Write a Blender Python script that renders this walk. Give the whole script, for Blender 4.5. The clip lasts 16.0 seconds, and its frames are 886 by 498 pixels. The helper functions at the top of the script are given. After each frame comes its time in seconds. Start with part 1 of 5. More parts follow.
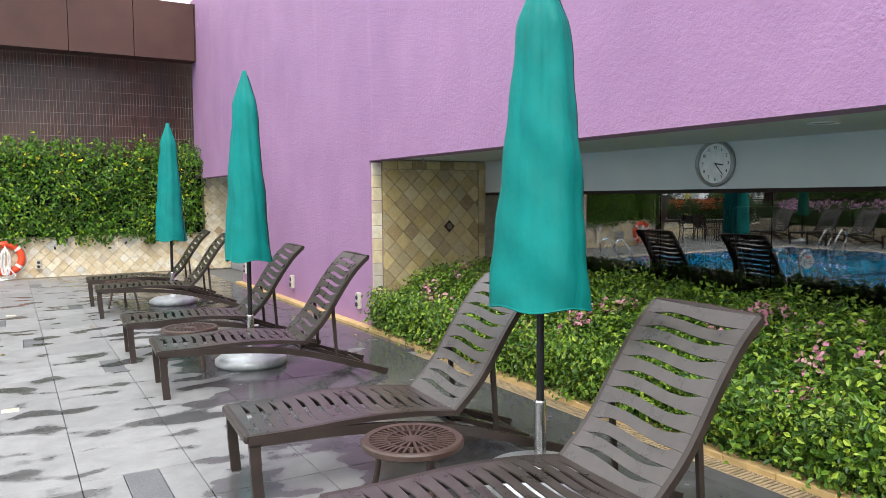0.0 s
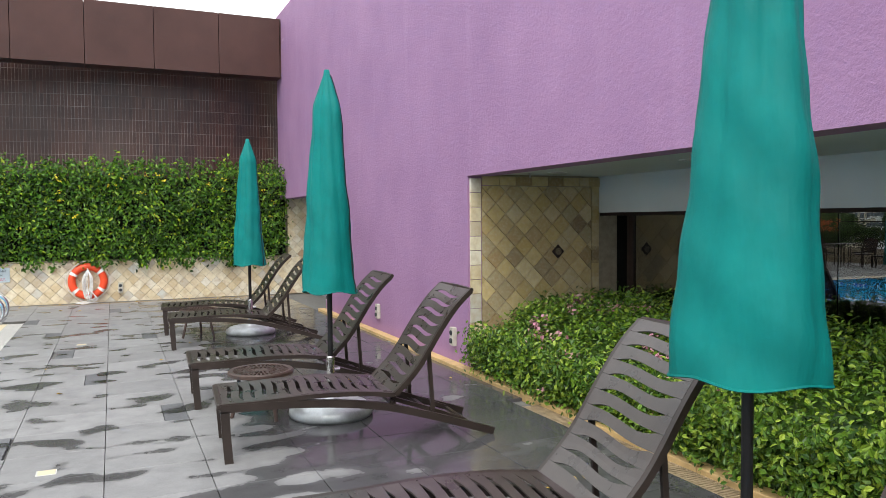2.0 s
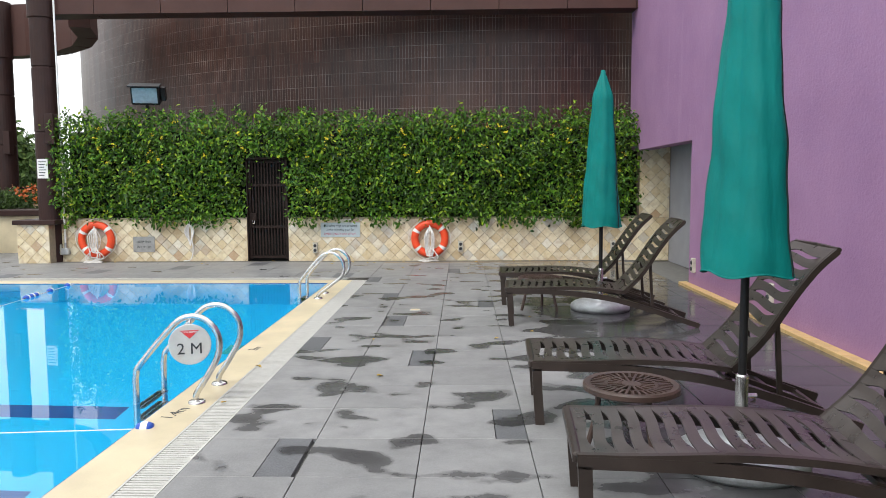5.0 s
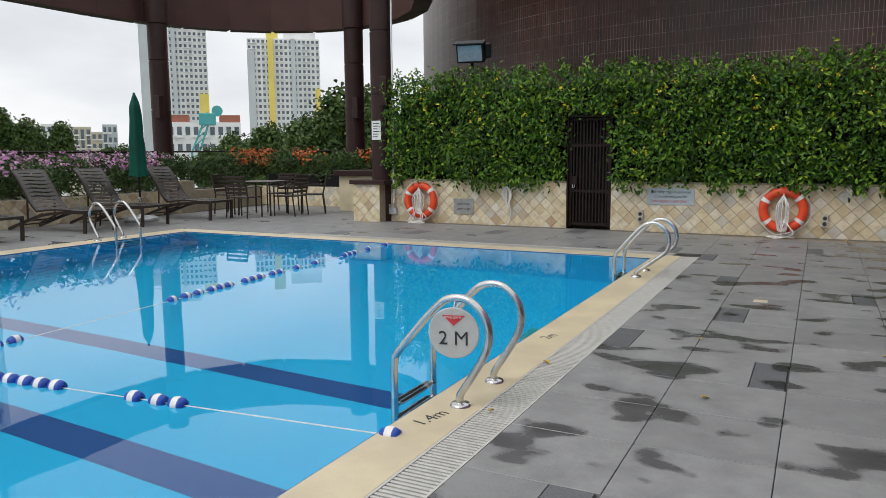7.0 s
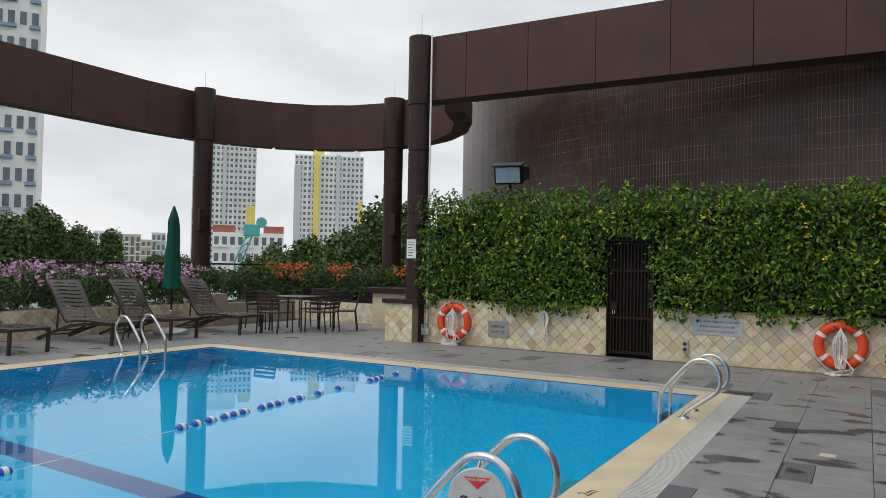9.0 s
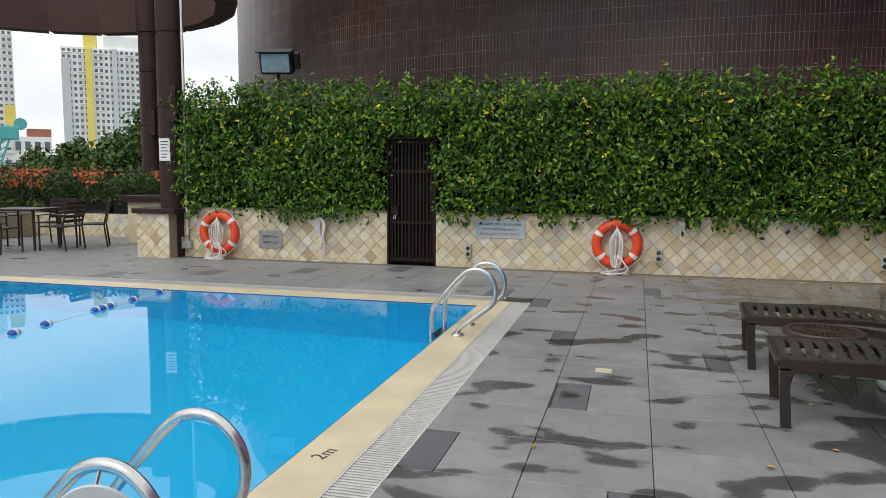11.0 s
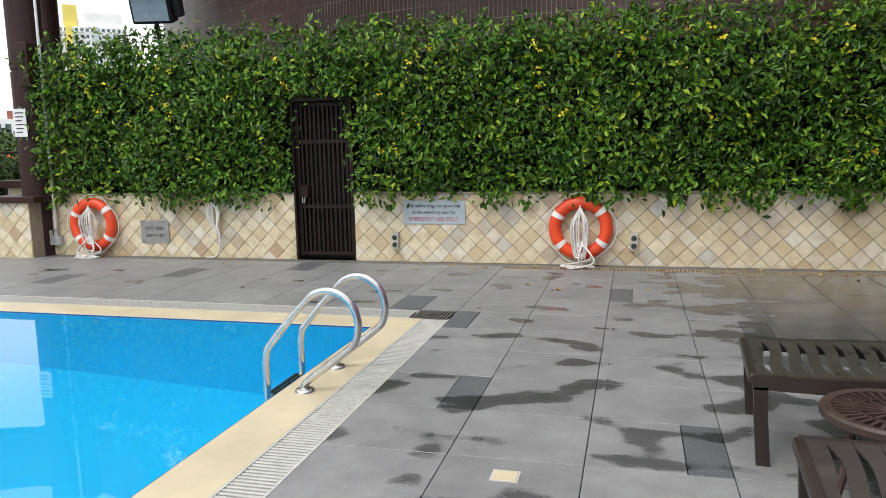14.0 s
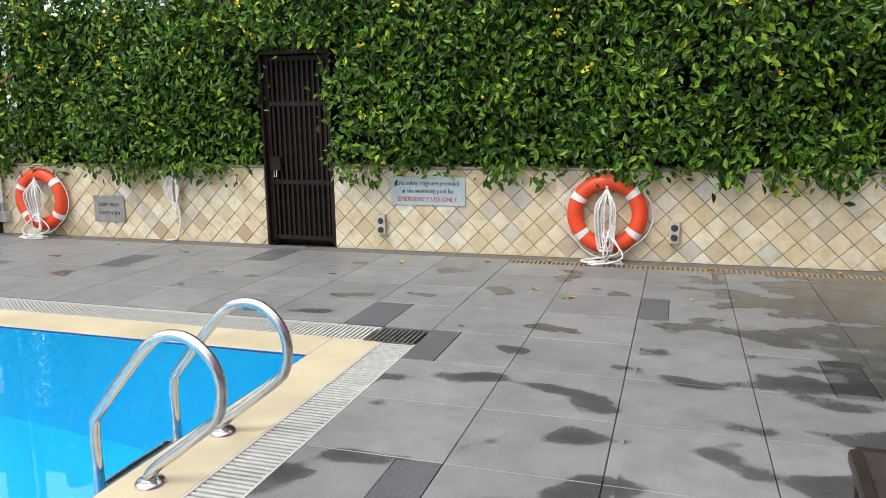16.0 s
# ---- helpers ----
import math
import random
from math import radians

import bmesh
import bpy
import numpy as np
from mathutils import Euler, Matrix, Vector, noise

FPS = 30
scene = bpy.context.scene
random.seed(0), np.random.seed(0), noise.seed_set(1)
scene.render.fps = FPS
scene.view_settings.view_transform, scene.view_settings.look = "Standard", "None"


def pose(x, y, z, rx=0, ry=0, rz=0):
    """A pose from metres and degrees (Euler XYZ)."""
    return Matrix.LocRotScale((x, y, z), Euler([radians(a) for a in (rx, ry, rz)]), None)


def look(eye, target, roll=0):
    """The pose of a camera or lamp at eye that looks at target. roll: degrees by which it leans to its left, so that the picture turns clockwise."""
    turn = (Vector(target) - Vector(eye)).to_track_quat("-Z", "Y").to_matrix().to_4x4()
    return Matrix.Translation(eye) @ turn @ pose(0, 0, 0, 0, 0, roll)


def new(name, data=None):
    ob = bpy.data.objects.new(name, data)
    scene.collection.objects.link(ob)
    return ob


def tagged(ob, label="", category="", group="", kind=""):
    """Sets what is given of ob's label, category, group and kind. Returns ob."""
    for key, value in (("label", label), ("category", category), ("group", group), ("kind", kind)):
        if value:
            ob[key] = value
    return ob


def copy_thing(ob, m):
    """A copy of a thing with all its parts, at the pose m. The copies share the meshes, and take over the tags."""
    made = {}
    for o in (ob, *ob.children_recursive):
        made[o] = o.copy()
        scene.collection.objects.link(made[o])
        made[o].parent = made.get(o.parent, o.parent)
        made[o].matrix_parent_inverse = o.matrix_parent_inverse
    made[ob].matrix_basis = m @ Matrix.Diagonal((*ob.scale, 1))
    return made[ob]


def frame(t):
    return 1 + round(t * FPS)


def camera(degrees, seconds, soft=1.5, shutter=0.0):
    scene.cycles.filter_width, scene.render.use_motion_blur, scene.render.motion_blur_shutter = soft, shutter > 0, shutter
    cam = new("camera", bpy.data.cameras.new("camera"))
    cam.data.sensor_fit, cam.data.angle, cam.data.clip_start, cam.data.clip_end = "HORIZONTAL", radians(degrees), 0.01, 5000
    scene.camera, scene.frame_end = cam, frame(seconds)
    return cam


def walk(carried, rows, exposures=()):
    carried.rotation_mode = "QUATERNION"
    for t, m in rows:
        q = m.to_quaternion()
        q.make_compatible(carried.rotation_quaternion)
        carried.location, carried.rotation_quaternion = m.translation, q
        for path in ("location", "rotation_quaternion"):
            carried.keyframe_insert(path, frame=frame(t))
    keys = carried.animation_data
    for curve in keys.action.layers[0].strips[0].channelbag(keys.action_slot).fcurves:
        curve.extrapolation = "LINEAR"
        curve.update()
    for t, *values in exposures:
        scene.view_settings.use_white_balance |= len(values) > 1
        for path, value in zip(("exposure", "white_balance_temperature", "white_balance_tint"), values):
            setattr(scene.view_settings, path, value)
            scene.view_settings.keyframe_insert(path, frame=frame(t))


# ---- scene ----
cam = camera(61.8, 16.0, soft=0.75)
PATH = [
    (0, (0.117, 0.539, 1.566), (1.126, 2.26, 1.426), -0.4),
    (0.5, (0.253, 0.762, 1.588), (1.259, 2.489, 1.517), 0.4),
    (1, (0.325, 1.017, 1.57), (1.337, 2.741, 1.5), 0.5),
    (1.5, (0.345, 1.347, 1.587), (1.3, 3.102, 1.506), 0.2),
    (2, (0.477, 1.701, 1.553), (1.292, 3.526, 1.474), -0.4),
    (2.5, (0.558, 2.02, 1.521), (1.291, 3.878, 1.427), 0.2),
    (3, (0.563, 2.402, 1.527), (1.222, 4.287, 1.417), 0.4),
    (3.5, (0.605, 2.755, 1.505), (1.064, 4.697, 1.373), -0.6),
    (3.7, (0.626, 2.883, 1.511), (0.994, 4.843, 1.368), -0.8),
    (5.8, (0.631, 4.242, 1.411), (0.348, 6.213, 1.217), -0.2),
    (6, (0.581, 4.376, 1.418), (0.223, 6.333, 1.219), -0.45),
    (6.5, (0.514, 4.798, 1.379), (-0.134, 6.678, 1.164), -1.5),
    (7, (0.501, 5.077, 1.336), (-0.397, 6.845, 1.075), -0.4),
    (7.5, (0.484, 5.116, 1.346), (-0.502, 6.834, 1.075), -0.7),
    (8, (0.511, 5.162, 1.349), (-0.478, 6.877, 1.067), -0.75),
    (8.5, (0.465, 5.266, 1.399), (-0.534, 6.997, 1.31), 0.65),
    (9, (0.354, 5.473, 1.436), (-0.641, 7.207, 1.482), 1.1),
    (9.5, (0.302, 5.722, 1.45), (-0.633, 7.489, 1.451), 1.05),
    (10, (0.302, 6.02, 1.434), (-0.454, 7.867, 1.3), 1.4),
    (10.2, (0.279, 6.16, 1.433), (-0.372, 8.046, 1.275), 1.25),
    (12.3, (0.363, 7.881, 1.354), (-0.095, 9.812, 1.111), -0.0),
    (12.5, (0.418, 8.051, 1.353), (-0.051, 9.98, 1.108), -0.3),
    (13, (0.464, 8.442, 1.345), (-0.016, 10.367, 1.091), -0.6),
    (13.5, (0.469, 8.828, 1.373), (0.008, 10.756, 1.109), -0.9),
    (14, (0.585, 9.242, 1.36), (0.089, 11.16, 1.08), -1.2),
    (14.5, (0.632, 9.621, 1.366), (0.179, 11.546, 1.064), -0.7),
    (15, (0.649, 10.031, 1.362), (0.197, 11.954, 1.053), -1.0),
    (15.5, (0.691, 10.453, 1.343), (0.189, 12.36, 1.012), -1.2),
    (16, (0.619, 10.864, 1.334), (0.019, 12.736, 0.966), -0.9),
]
walk(cam, [(t, look(eye, target, roll)) for t, eye, target, roll in PATH],
     [(0, 1.45), (0.5, 1.27), (1, 1.15), (2.5, 1.12), (3.5, 1.12), (6, 0.48), (7, 0.12), (8, 0.02), (9, 0.0), (10, 0.12), (12.5, 0.55), (14, 0.7), (16, 0.9)])

# ---- world, sun, exposure ----
world = bpy.data.worlds.new("overcast_sky")
scene.world = world
world.use_nodes = True
wn, wl = world.node_tree.nodes, world.node_tree.links
wn.clear()
w_out = wn.new("ShaderNodeOutputWorld")
w_bg = wn.new("ShaderNodeBackground")
w_sky = wn.new("ShaderNodeTexSky")
w_sky.sky_type, w_sky.sun_disc = "NISHITA", False
w_sky.sun_elevation, w_sky.sun_rotation = radians(62), radians(215)
w_sky.dust_density, w_sky.air_density = 3.0, 1.0
w_hsv = wn.new("ShaderNodeHueSaturation")
w_hsv.inputs["Saturation"].default_value = 0.12
w_hsv.inputs["Value"].default_value = 0.55
w_tc = wn.new("ShaderNodeTexCoord")
w_map = wn.new("ShaderNodeMapping")
w_map.inputs["Scale"].default_value = (1.0, 1.0, 2.6)
w_no = wn.new("ShaderNodeTexNoise")
w_no.inputs["Scale"].default_value, w_no.inputs["Detail"].default_value = 2.2, 5
w_ramp = wn.new("ShaderNodeValToRGB")
w_ramp.color_ramp.elements[0].position, w_ramp.color_ramp.elements[0].color = 0.35, (6.6, 6.9, 7.3, 1)
w_ramp.color_ramp.elements[1].position, w_ramp.color_ramp.elements[1].color = 0.62, (9.6, 9.7, 9.8, 1)
w_mix = wn.new("ShaderNodeMix")
w_mix.data_type = "RGBA"
w_mix.inputs["Factor"].default_value = 0.75
wl.new(w_sky.outputs["Color"], w_hsv.inputs["Color"])
wl.new(w_tc.outputs["Generated"], w_map.inputs["Vector"])
wl.new(w_map.outputs["Vector"], w_no.inputs["Vector"])
wl.new(w_no.outputs["Fac"], w_ramp.inputs["Fac"])
wl.new(w_hsv.outputs["Color"], w_mix.inputs["A"])
wl.new(w_ramp.outputs["Color"], w_mix.inputs["B"])
wl.new(w_mix.outputs["Result"], w_bg.inputs["Color"])
w_bg.inputs["Strength"].default_value = 0.125
wl.new(w_bg.outputs["Background"], w_out.inputs["Surface"])

sun_data = bpy.data.lights.new("sun", "SUN")
sun_data.energy, sun_data.angle, sun_data.color = 1.0, radians(25), (1.0, 0.96, 0.9)
sun = new("sun", sun_data)
sun.matrix_world = look((-9, -12, 26), (0, 6, 0))


# ---- material kit ----
def shader(name, base=(0.5, 0.5, 0.5), rough=0.6, metal=0.0, spec=0.5):
    m = bpy.data.materials.new(name)
    m.use_nodes = True
    b = m.node_tree.nodes["Principled BSDF"]
    b.inputs["Base Color"].default_value = (*base, 1)
    b.inputs["Roughness"].default_value = rough
    b.inputs["Metallic"].default_value = metal
    b.inputs["Specular IOR Level"].default_value = spec
    return m, m.node_tree.nodes, m.node_tree.links, b


def coords(n, l, scale=(1, 1, 1), kind="Object"):
    tc, mp = n.new("ShaderNodeTexCoord"), n.new("ShaderNodeMapping")
    mp.inputs["Scale"].default_value = scale
    if kind == "World":
        g = n.new("ShaderNodeNewGeometry")
        l.new(g.outputs["Position"], mp.inputs["Vector"])
    else:
        l.new(tc.outputs[kind], mp.inputs["Vector"])
    return mp.outputs["Vector"]


def noise_tex(n, l, vec, scale, detail=4, rough=0.55):
    t = n.new("ShaderNodeTexNoise")
    t.inputs["Scale"].default_value, t.inputs["Detail"].default_value, t.inputs["Roughness"].default_value = scale, detail, rough
    l.new(vec, t.inputs["Vector"])
    return t.outputs["Fac"]


def ramp(n, l, fac, stops):
    r = n.new("ShaderNodeValToRGB")
    e = r.color_ramp.elements
    while len(e) < len(stops):
        e.new(0.5)
    for i, (p, c) in enumerate(stops):
        e[i].position = p
        e[i].color = (*c, 1) if len(c) == 3 else c
    l.new(fac, r.inputs["Fac"])
    return r.outputs["Color"]


def blend(n, l, fac, a, b, mode="MIX"):
    m = n.new("ShaderNodeMix")
    m.data_type, m.blend_type = "RGBA", mode
    for key, v in (("Factor", fac), ("A", a), ("B", b)):
        if isinstance(v, (int, float)):
            m.inputs[key].default_value = v
        elif isinstance(v, tuple):
            m.inputs[key].default_value = (*v, 1)
        else:
            l.new(v, m.inputs[key])
    return m.outputs["Result"]


def maths(n, l, op, a, b=0.0, clamp=False):
    m = n.new("ShaderNodeMath")
    m.operation, m.use_clamp = op, clamp
    for i, v in enumerate((a, b)):
        if isinstance(v, (int, float)):
            m.inputs[i].default_value = v
        else:
            l.new(v, m.inputs[i])
    return m.outputs["Value"]


def bump(n, l, b, height, strength=0.3, dist=0.01):
    k = n.new("ShaderNodeBump")
    k.inputs["Strength"].default_value, k.inputs["Distance"].default_value = strength, dist
    l.new(height, k.inputs["Height"])
    l.new(k.outputs["Normal"], b.inputs["Normal"])


def plain(name, base, rough=0.5, metal=0.0, vary=0.12, scale=14.0, bumps=0.1, fine=120.0, spec=0.5):
    """A painted, plastic, metal or cloth surface with two scales of variation."""
    m, n, l, b = shader(name, base, rough, metal, spec)
    v = coords(n, l, kind="World")
    big, small = noise_tex(n, l, v, scale), noise_tex(n, l, v, fine, 2)
    dark = tuple(c * (1 - 2 * vary) for c in base)
    light = tuple(min(1, c * (1 + 2 * vary)) for c in base)
    c = ramp(n, l, big, [(0.3, dark), (0.7, light)])
    l.new(blend(n, l, 0.25, c, ramp(n, l, small, [(0.3, dark), (0.7, light)])), b.inputs["Base Color"])
    l.new(maths(n, l, "ADD", maths(n, l, "MULTIPLY", big, 0.24), rough - 0.12, True), b.inputs["Roughness"])
    if bumps:
        bump(n, l, b, small, bumps, 0.004)
    return m


def purple_paint():
    m, n, l, b = shader("purple_render", (0.43, 0.17, 0.42), 0.75)
    v = coords(n, l, kind="World")
    c = ramp(n, l, noise_tex(n, l, v, 0.9, 6, 0.65), [(0.3, (0.305, 0.165, 0.305)), (0.7, (0.375, 0.21, 0.365))])
    run = noise_tex(n, l, coords(n, l, (2.2, 2.2, 0.22), "World"), 1.4, 5)
    c = blend(n, l, ramp(n, l, run, [(0.58, (0, 0, 0)), (0.8, (0.35, 0.35, 0.35))]), c, (0.47, 0.29, 0.46))
    chips = noise_tex(n, l, v, 3.1, 2)
    c = blend(n, l, ramp(n, l, chips, [(0.77, (0, 0, 0)), (0.8, (0.5, 0.5, 0.5))]), c, (0.62, 0.45, 0.62))
    l.new(c, b.inputs["Base Color"])
    h = maths(n, l, "ADD", noise_tex(n, l, v, 26, 4), maths(n, l, "MULTIPLY", noise_tex(n, l, v, 80, 2), 0.5))
    bump(n, l, b, h, 0.55, 0.012)
    return m


def deck_stone(name, dark, light):
    """Slate-grey paving: dry and matt, with dark glossy wet patches."""
    m, n, l, b = shader(name, light, 0.6)
    v = coords(n, l, kind="World")
    info = n.new("ShaderNodeObjectInfo")
    c = ramp(n, l, noise_tex(n, l, v, 5.5, 6, 0.65), [(0.25, dark), (0.75, light)])
    c = blend(n, l, ramp(n, l, noise_tex(n, l, v, 1.6, 5, 0.7), [(0.42, (0, 0, 0)), (0.7, (0.3, 0.3, 0.3))]), c, tuple(x * 1.5 for x in light))
    c = blend(n, l, maths(n, l, "MULTIPLY", info.outputs["Random"], 0.28), c, tuple(x * 0.55 for x in dark))
    c = blend(n, l, ramp(n, l, noise_tex(n, l, v, 90, 3), [(0.4, (0, 0, 0)), (0.75, (0.3, 0.3, 0.3))]), c, (0.3, 0.31, 0.32))
    geo, sep = n.new("ShaderNodeNewGeometry"), n.new("ShaderNodeSeparateXYZ")
    l.new(geo.outputs["Position"], sep.inputs["Vector"])
    # rain water lies along the wall and in pools about the dry middle of the terrace
    toward = maths(n, l, "MULTIPLY", maths(n, l, "SUBTRACT", sep.outputs["X"], 1.15), 0.30)
    toward = maths(n, l, "MINIMUM", maths(n, l, "MAXIMUM", toward, 0.0), 0.32)
    back = maths(n, l, "MULTIPLY", maths(n, l, "SUBTRACT", sep.outputs["Y"], 14.9), 0.06)
    back = maths(n, l, "MINIMUM", maths(n, l, "MAXIMUM", back, 0.0), 0.1)
    back = maths(n, l, "MULTIPLY", back, maths(n, l, "GREATER_THAN", sep.outputs["X"], 0.9))
    wn_ = noise_tex(n, l, coords(n, l, (1.0, 1.55, 1.0), "World"), 2.1, 1.5, 0.4)
    ragged = maths(n, l, "MULTIPLY", maths(n, l, "SUBTRACT", noise_tex(n, l, v, 11.0, 5, 0.65), 0.5), 0.16)
    wetness = maths(n, l, "ADD", maths(n, l, "ADD", maths(n, l, "ADD", wn_, ragged), toward), back)
    wetness = maths(n, l, "SUBTRACT", wetness, maths(n, l, "MULTIPLY", maths(n, l, "LESS_THAN", sep.outputs["X"], -0.8), 0.05))
    dry_end = maths(n, l, "MULTIPLY", maths(n, l, "GREATER_THAN", sep.outputs["Y"], 13.2), maths(n, l, "LESS_THAN", sep.outputs["X"], 0.45))
    wetness = maths(n, l, "SUBTRACT", wetness, maths(n, l, "MULTIPLY", dry_end, 0.05))
    wet = ramp(n, l, wetness, [(0.565, (0, 0, 0)), (0.60, (0.8, 0.8, 0.8)), (0.67, (1, 1, 1))])
    l.new(blend(n, l, wet, c, blend(n, l, 1.0, c, (0.32, 0.32, 0.33), "MULTIPLY")), b.inputs["Base Color"])
    l.new(ramp(n, l, wetness, [(0.555, (0.5, 0.5, 0.5)), (0.60, (0.27, 0.27, 0.27)), (0.9, (0.09, 0.09, 0.09))]), b.inputs["Roughness"])
    h = maths(n, l, "MULTIPLY", noise_tex(n, l, v, 60, 4), maths(n, l, "SUBTRACT", 1.0, maths(n, l, "MULTIPLY", wet, 0.85)))
    bump(n, l, b, h, 0.22, 0.006)
    return m


def wall_stone(name, stops, rough=0.55, island=False):
    m, n, l, b = shader(name, (0.5, 0.45, 0.33), rough)
    if island:
        rnd = n.new("ShaderNodeNewGeometry").outputs["Random Per Island"]
    else:
        rnd = n.new("ShaderNodeObjectInfo").outputs["Random"]
    v = coords(n, l, kind="World")
    c = ramp(n, l, rnd, stops)
    c = blend(n, l, ramp(n, l, noise_tex(n, l, v, 11, 5), [(0.4, (0, 0, 0)), (0.75, (0.6, 0.6, 0.6))]), c, (0.40, 0.27, 0.12))
    c = blend(n, l, ramp(n, l, noise_tex(n, l, v, 38, 4), [(0.45, (0, 0, 0)), (0.8, (0.4, 0.4, 0.4))]), c, (0.6, 0.56, 0.46))
    l.new(c, b.inputs["Base Color"])
    bump(n, l, b, noise_tex(n, l, v, 45, 4), 0.25, 0.006)
    return m


def leaf_mat(name, stops, rough=0.38):
    m, n, l, b = shader(name, (0.06, 0.13, 0.02), rough)
    rnd = n.new("ShaderNodeNewGeometry").outputs["Random Per Island"]
    v = coords(n, l, kind="World")
    b.inputs["Specular IOR Level"].default_value = 0.32
    c = ramp(n, l, rnd, stops)
    c = blend(n, l, ramp(n, l, noise_tex(n, l, v, 2.2, 3), [(0.4, (0, 0, 0)), (0.75, (0.22, 0.22, 0.22))]), c, (0.13, 0.2, 0.025))
    l.new(c, b.inputs["Base Color"])
    b.inputs["Transmission Weight"].default_value = 0.0
    return m


def water_mat():
    m, n, l, b = shader("pool_water", (0.93, 0.985, 1.0), 0.0)
    b.inputs["IOR"].default_value = 1.33
    b.inputs["Transmission Weight"].default_value = 1.0
    v = coords(n, l, (1, 1, 1), "World")
    bump(n, l, b, noise_tex(n, l, v, 1.1, 2), 0.06, 0.02)
    return m


def glass_mat():
    m, n, l, b = shader("tinted_glass", (0.55, 0.6, 0.58), 0.0)
    b.inputs["IOR"].default_value = 2.1
    b.inputs["Transmission Weight"].default_value = 1.0
    return m


def pool_mat(name, a, c2):
    """Small glazed pool mosaic."""
    m, n, l, b = shader(name, a, 0.35)
    v = coords(n, l, (1, 1, 1), "World")
    br = n.new("ShaderNodeTexChecker")
    br.inputs["Scale"].default_value = 16
    l.new(v, br.inputs["Vector"])
    br.inputs["Color1"].default_value, br.inputs["Color2"].default_value = (*a, 1), (*c2, 1)
    c = blend(n, l, 0.8, br.outputs["Color"], a)
    l.new(blend(n, l, maths(n, l, "MULTIPLY", noise_tex(n, l, v, 1.2, 3), 0.35), c, c2), b.inputs["Base Color"])
    return m


def mosaic_mat():
    """Dark brown glazed mosaic with pale joints on a curved wall (u along the wall, v up)."""
    m, n, l, b = shader("brown_mosaic", (0.05, 0.025, 0.02), 0.33, 0.0, 0.3)
    uv = n.new("ShaderNodeUVMap")
    br = n.new("ShaderNodeTexBrick")
    br.offset = 0.0
    br.inputs["Scale"].default_value = 1.0
    br.inputs["Brick Width"].default_value, br.inputs["Row Height"].default_value = 0.064, 0.245
    br.inputs["Mortar Size"].default_value = 0.0038
    br.inputs["Color1"].default_value, br.inputs["Color2"].default_value = (0.075, 0.034, 0.026, 1), (0.045, 0.022, 0.018, 1)
    l.new(uv.outputs["UV"], br.inputs["Vector"])
    v = coords(n, l, kind="World")
    lime = ramp(n, l, noise_tex(n, l, coords(n, l, (0.5, 0.5, 1.6), "World"), 1.1, 5, 0.7), [(0.36, (0.05, 0.035, 0.03)), (0.68, (0.32, 0.27, 0.25))])
    l.new(lime, br.inputs["Mortar"])
    c = blend(n, l, ramp(n, l, noise_tex(n, l, coords(n, l, (1, 1, 0.25), "World"), 1.3, 5), [(0.45, (0, 0, 0)), (0.75, (0.7, 0.7, 0.7))]), br.outputs["Color"], (0.035, 0.03, 0.03))
    c = blend(n, l, ramp(n, l, noise_tex(n, l, v, 0.35, 3), [(0.5, (0, 0, 0)), (0.7, (0.35, 0.35, 0.35))]), c, (0.13, 0.085, 0.07))
    l.new(c, b.inputs["Base Color"])
    bump(n, l, b, br.outputs["Fac"], -0.25, 0.004)
    return m


M = {}
M["purple"] = purple_paint()
M["deck"] = deck_stone("slate_paving", (0.17, 0.172, 0.174), (0.29, 0.292, 0.292))
M["deck_dark"] = deck_stone("dark_slate_paving", (0.075, 0.08, 0.086), (0.12, 0.125, 0.135))
M["joint"] = plain("joint_mortar", (0.15, 0.148, 0.14), 0.85)
CREAM = [(0.0, (0.72, 0.62, 0.42)), (0.2, (0.80, 0.73, 0.55)), (0.4, (0.66, 0.55, 0.34)), (0.55, (0.78, 0.75, 0.64)), (0.7, (0.75, 0.66, 0.44)), (0.86, (0.55, 0.43, 0.26)), (0.94, (0.58, 0.60, 0.56)), (1.0, (0.46, 0.31, 0.18))]
BROWN = [(0.0, (0.46, 0.34, 0.13)), (0.25, (0.62, 0.50, 0.24)), (0.45, (0.32, 0.22, 0.1)), (0.65, (0.68, 0.58, 0.33)), (0.85, (0.40, 0.33, 0.19)), (1.0, (0.22, 0.15, 0.08))]
M["cream_tile"] = wall_stone("cream_slate_tile", CREAM)
M["cream_tile_far"] = wall_stone("cream_slate_tile_joined", CREAM, island=True)
M["brown_tile"] = wall_stone("ochre_slate_tile", BROWN)
M["grout"] = plain("tile_grout", (0.33, 0.285, 0.205), 0.85)
M["coping"] = plain("cream_coping", (0.62, 0.54, 0.37), 0.4, vary=0.08, scale=3)
M["kerb"] = plain("ochre_kerb_tile", (0.55, 0.38, 0.17), 0.5, vary=0.12, scale=9)
M["gutter"] = plain("white_gutter_plastic", (0.52, 0.52, 0.49), 0.5, vary=0.06)
M["gutter_dark"] = plain("gutter_shadow_gap", (0.08, 0.08, 0.08), 0.8)
M["grate_tan"] = plain("tan_drain_grate", (0.30, 0.23, 0.14), 0.6, vary=0.2)
M["grate_dark"] = plain("dark_grate_iron", (0.13, 0.125, 0.115), 0.5, 0.3, vary=0.2)
M["mosaic"] = mosaic_mat()
M["brown_panel"] = plain("brown_metal_panel", (0.072, 0.036, 0.031), 0.5, vary=0.1, scale=1.5, spec=0.2)
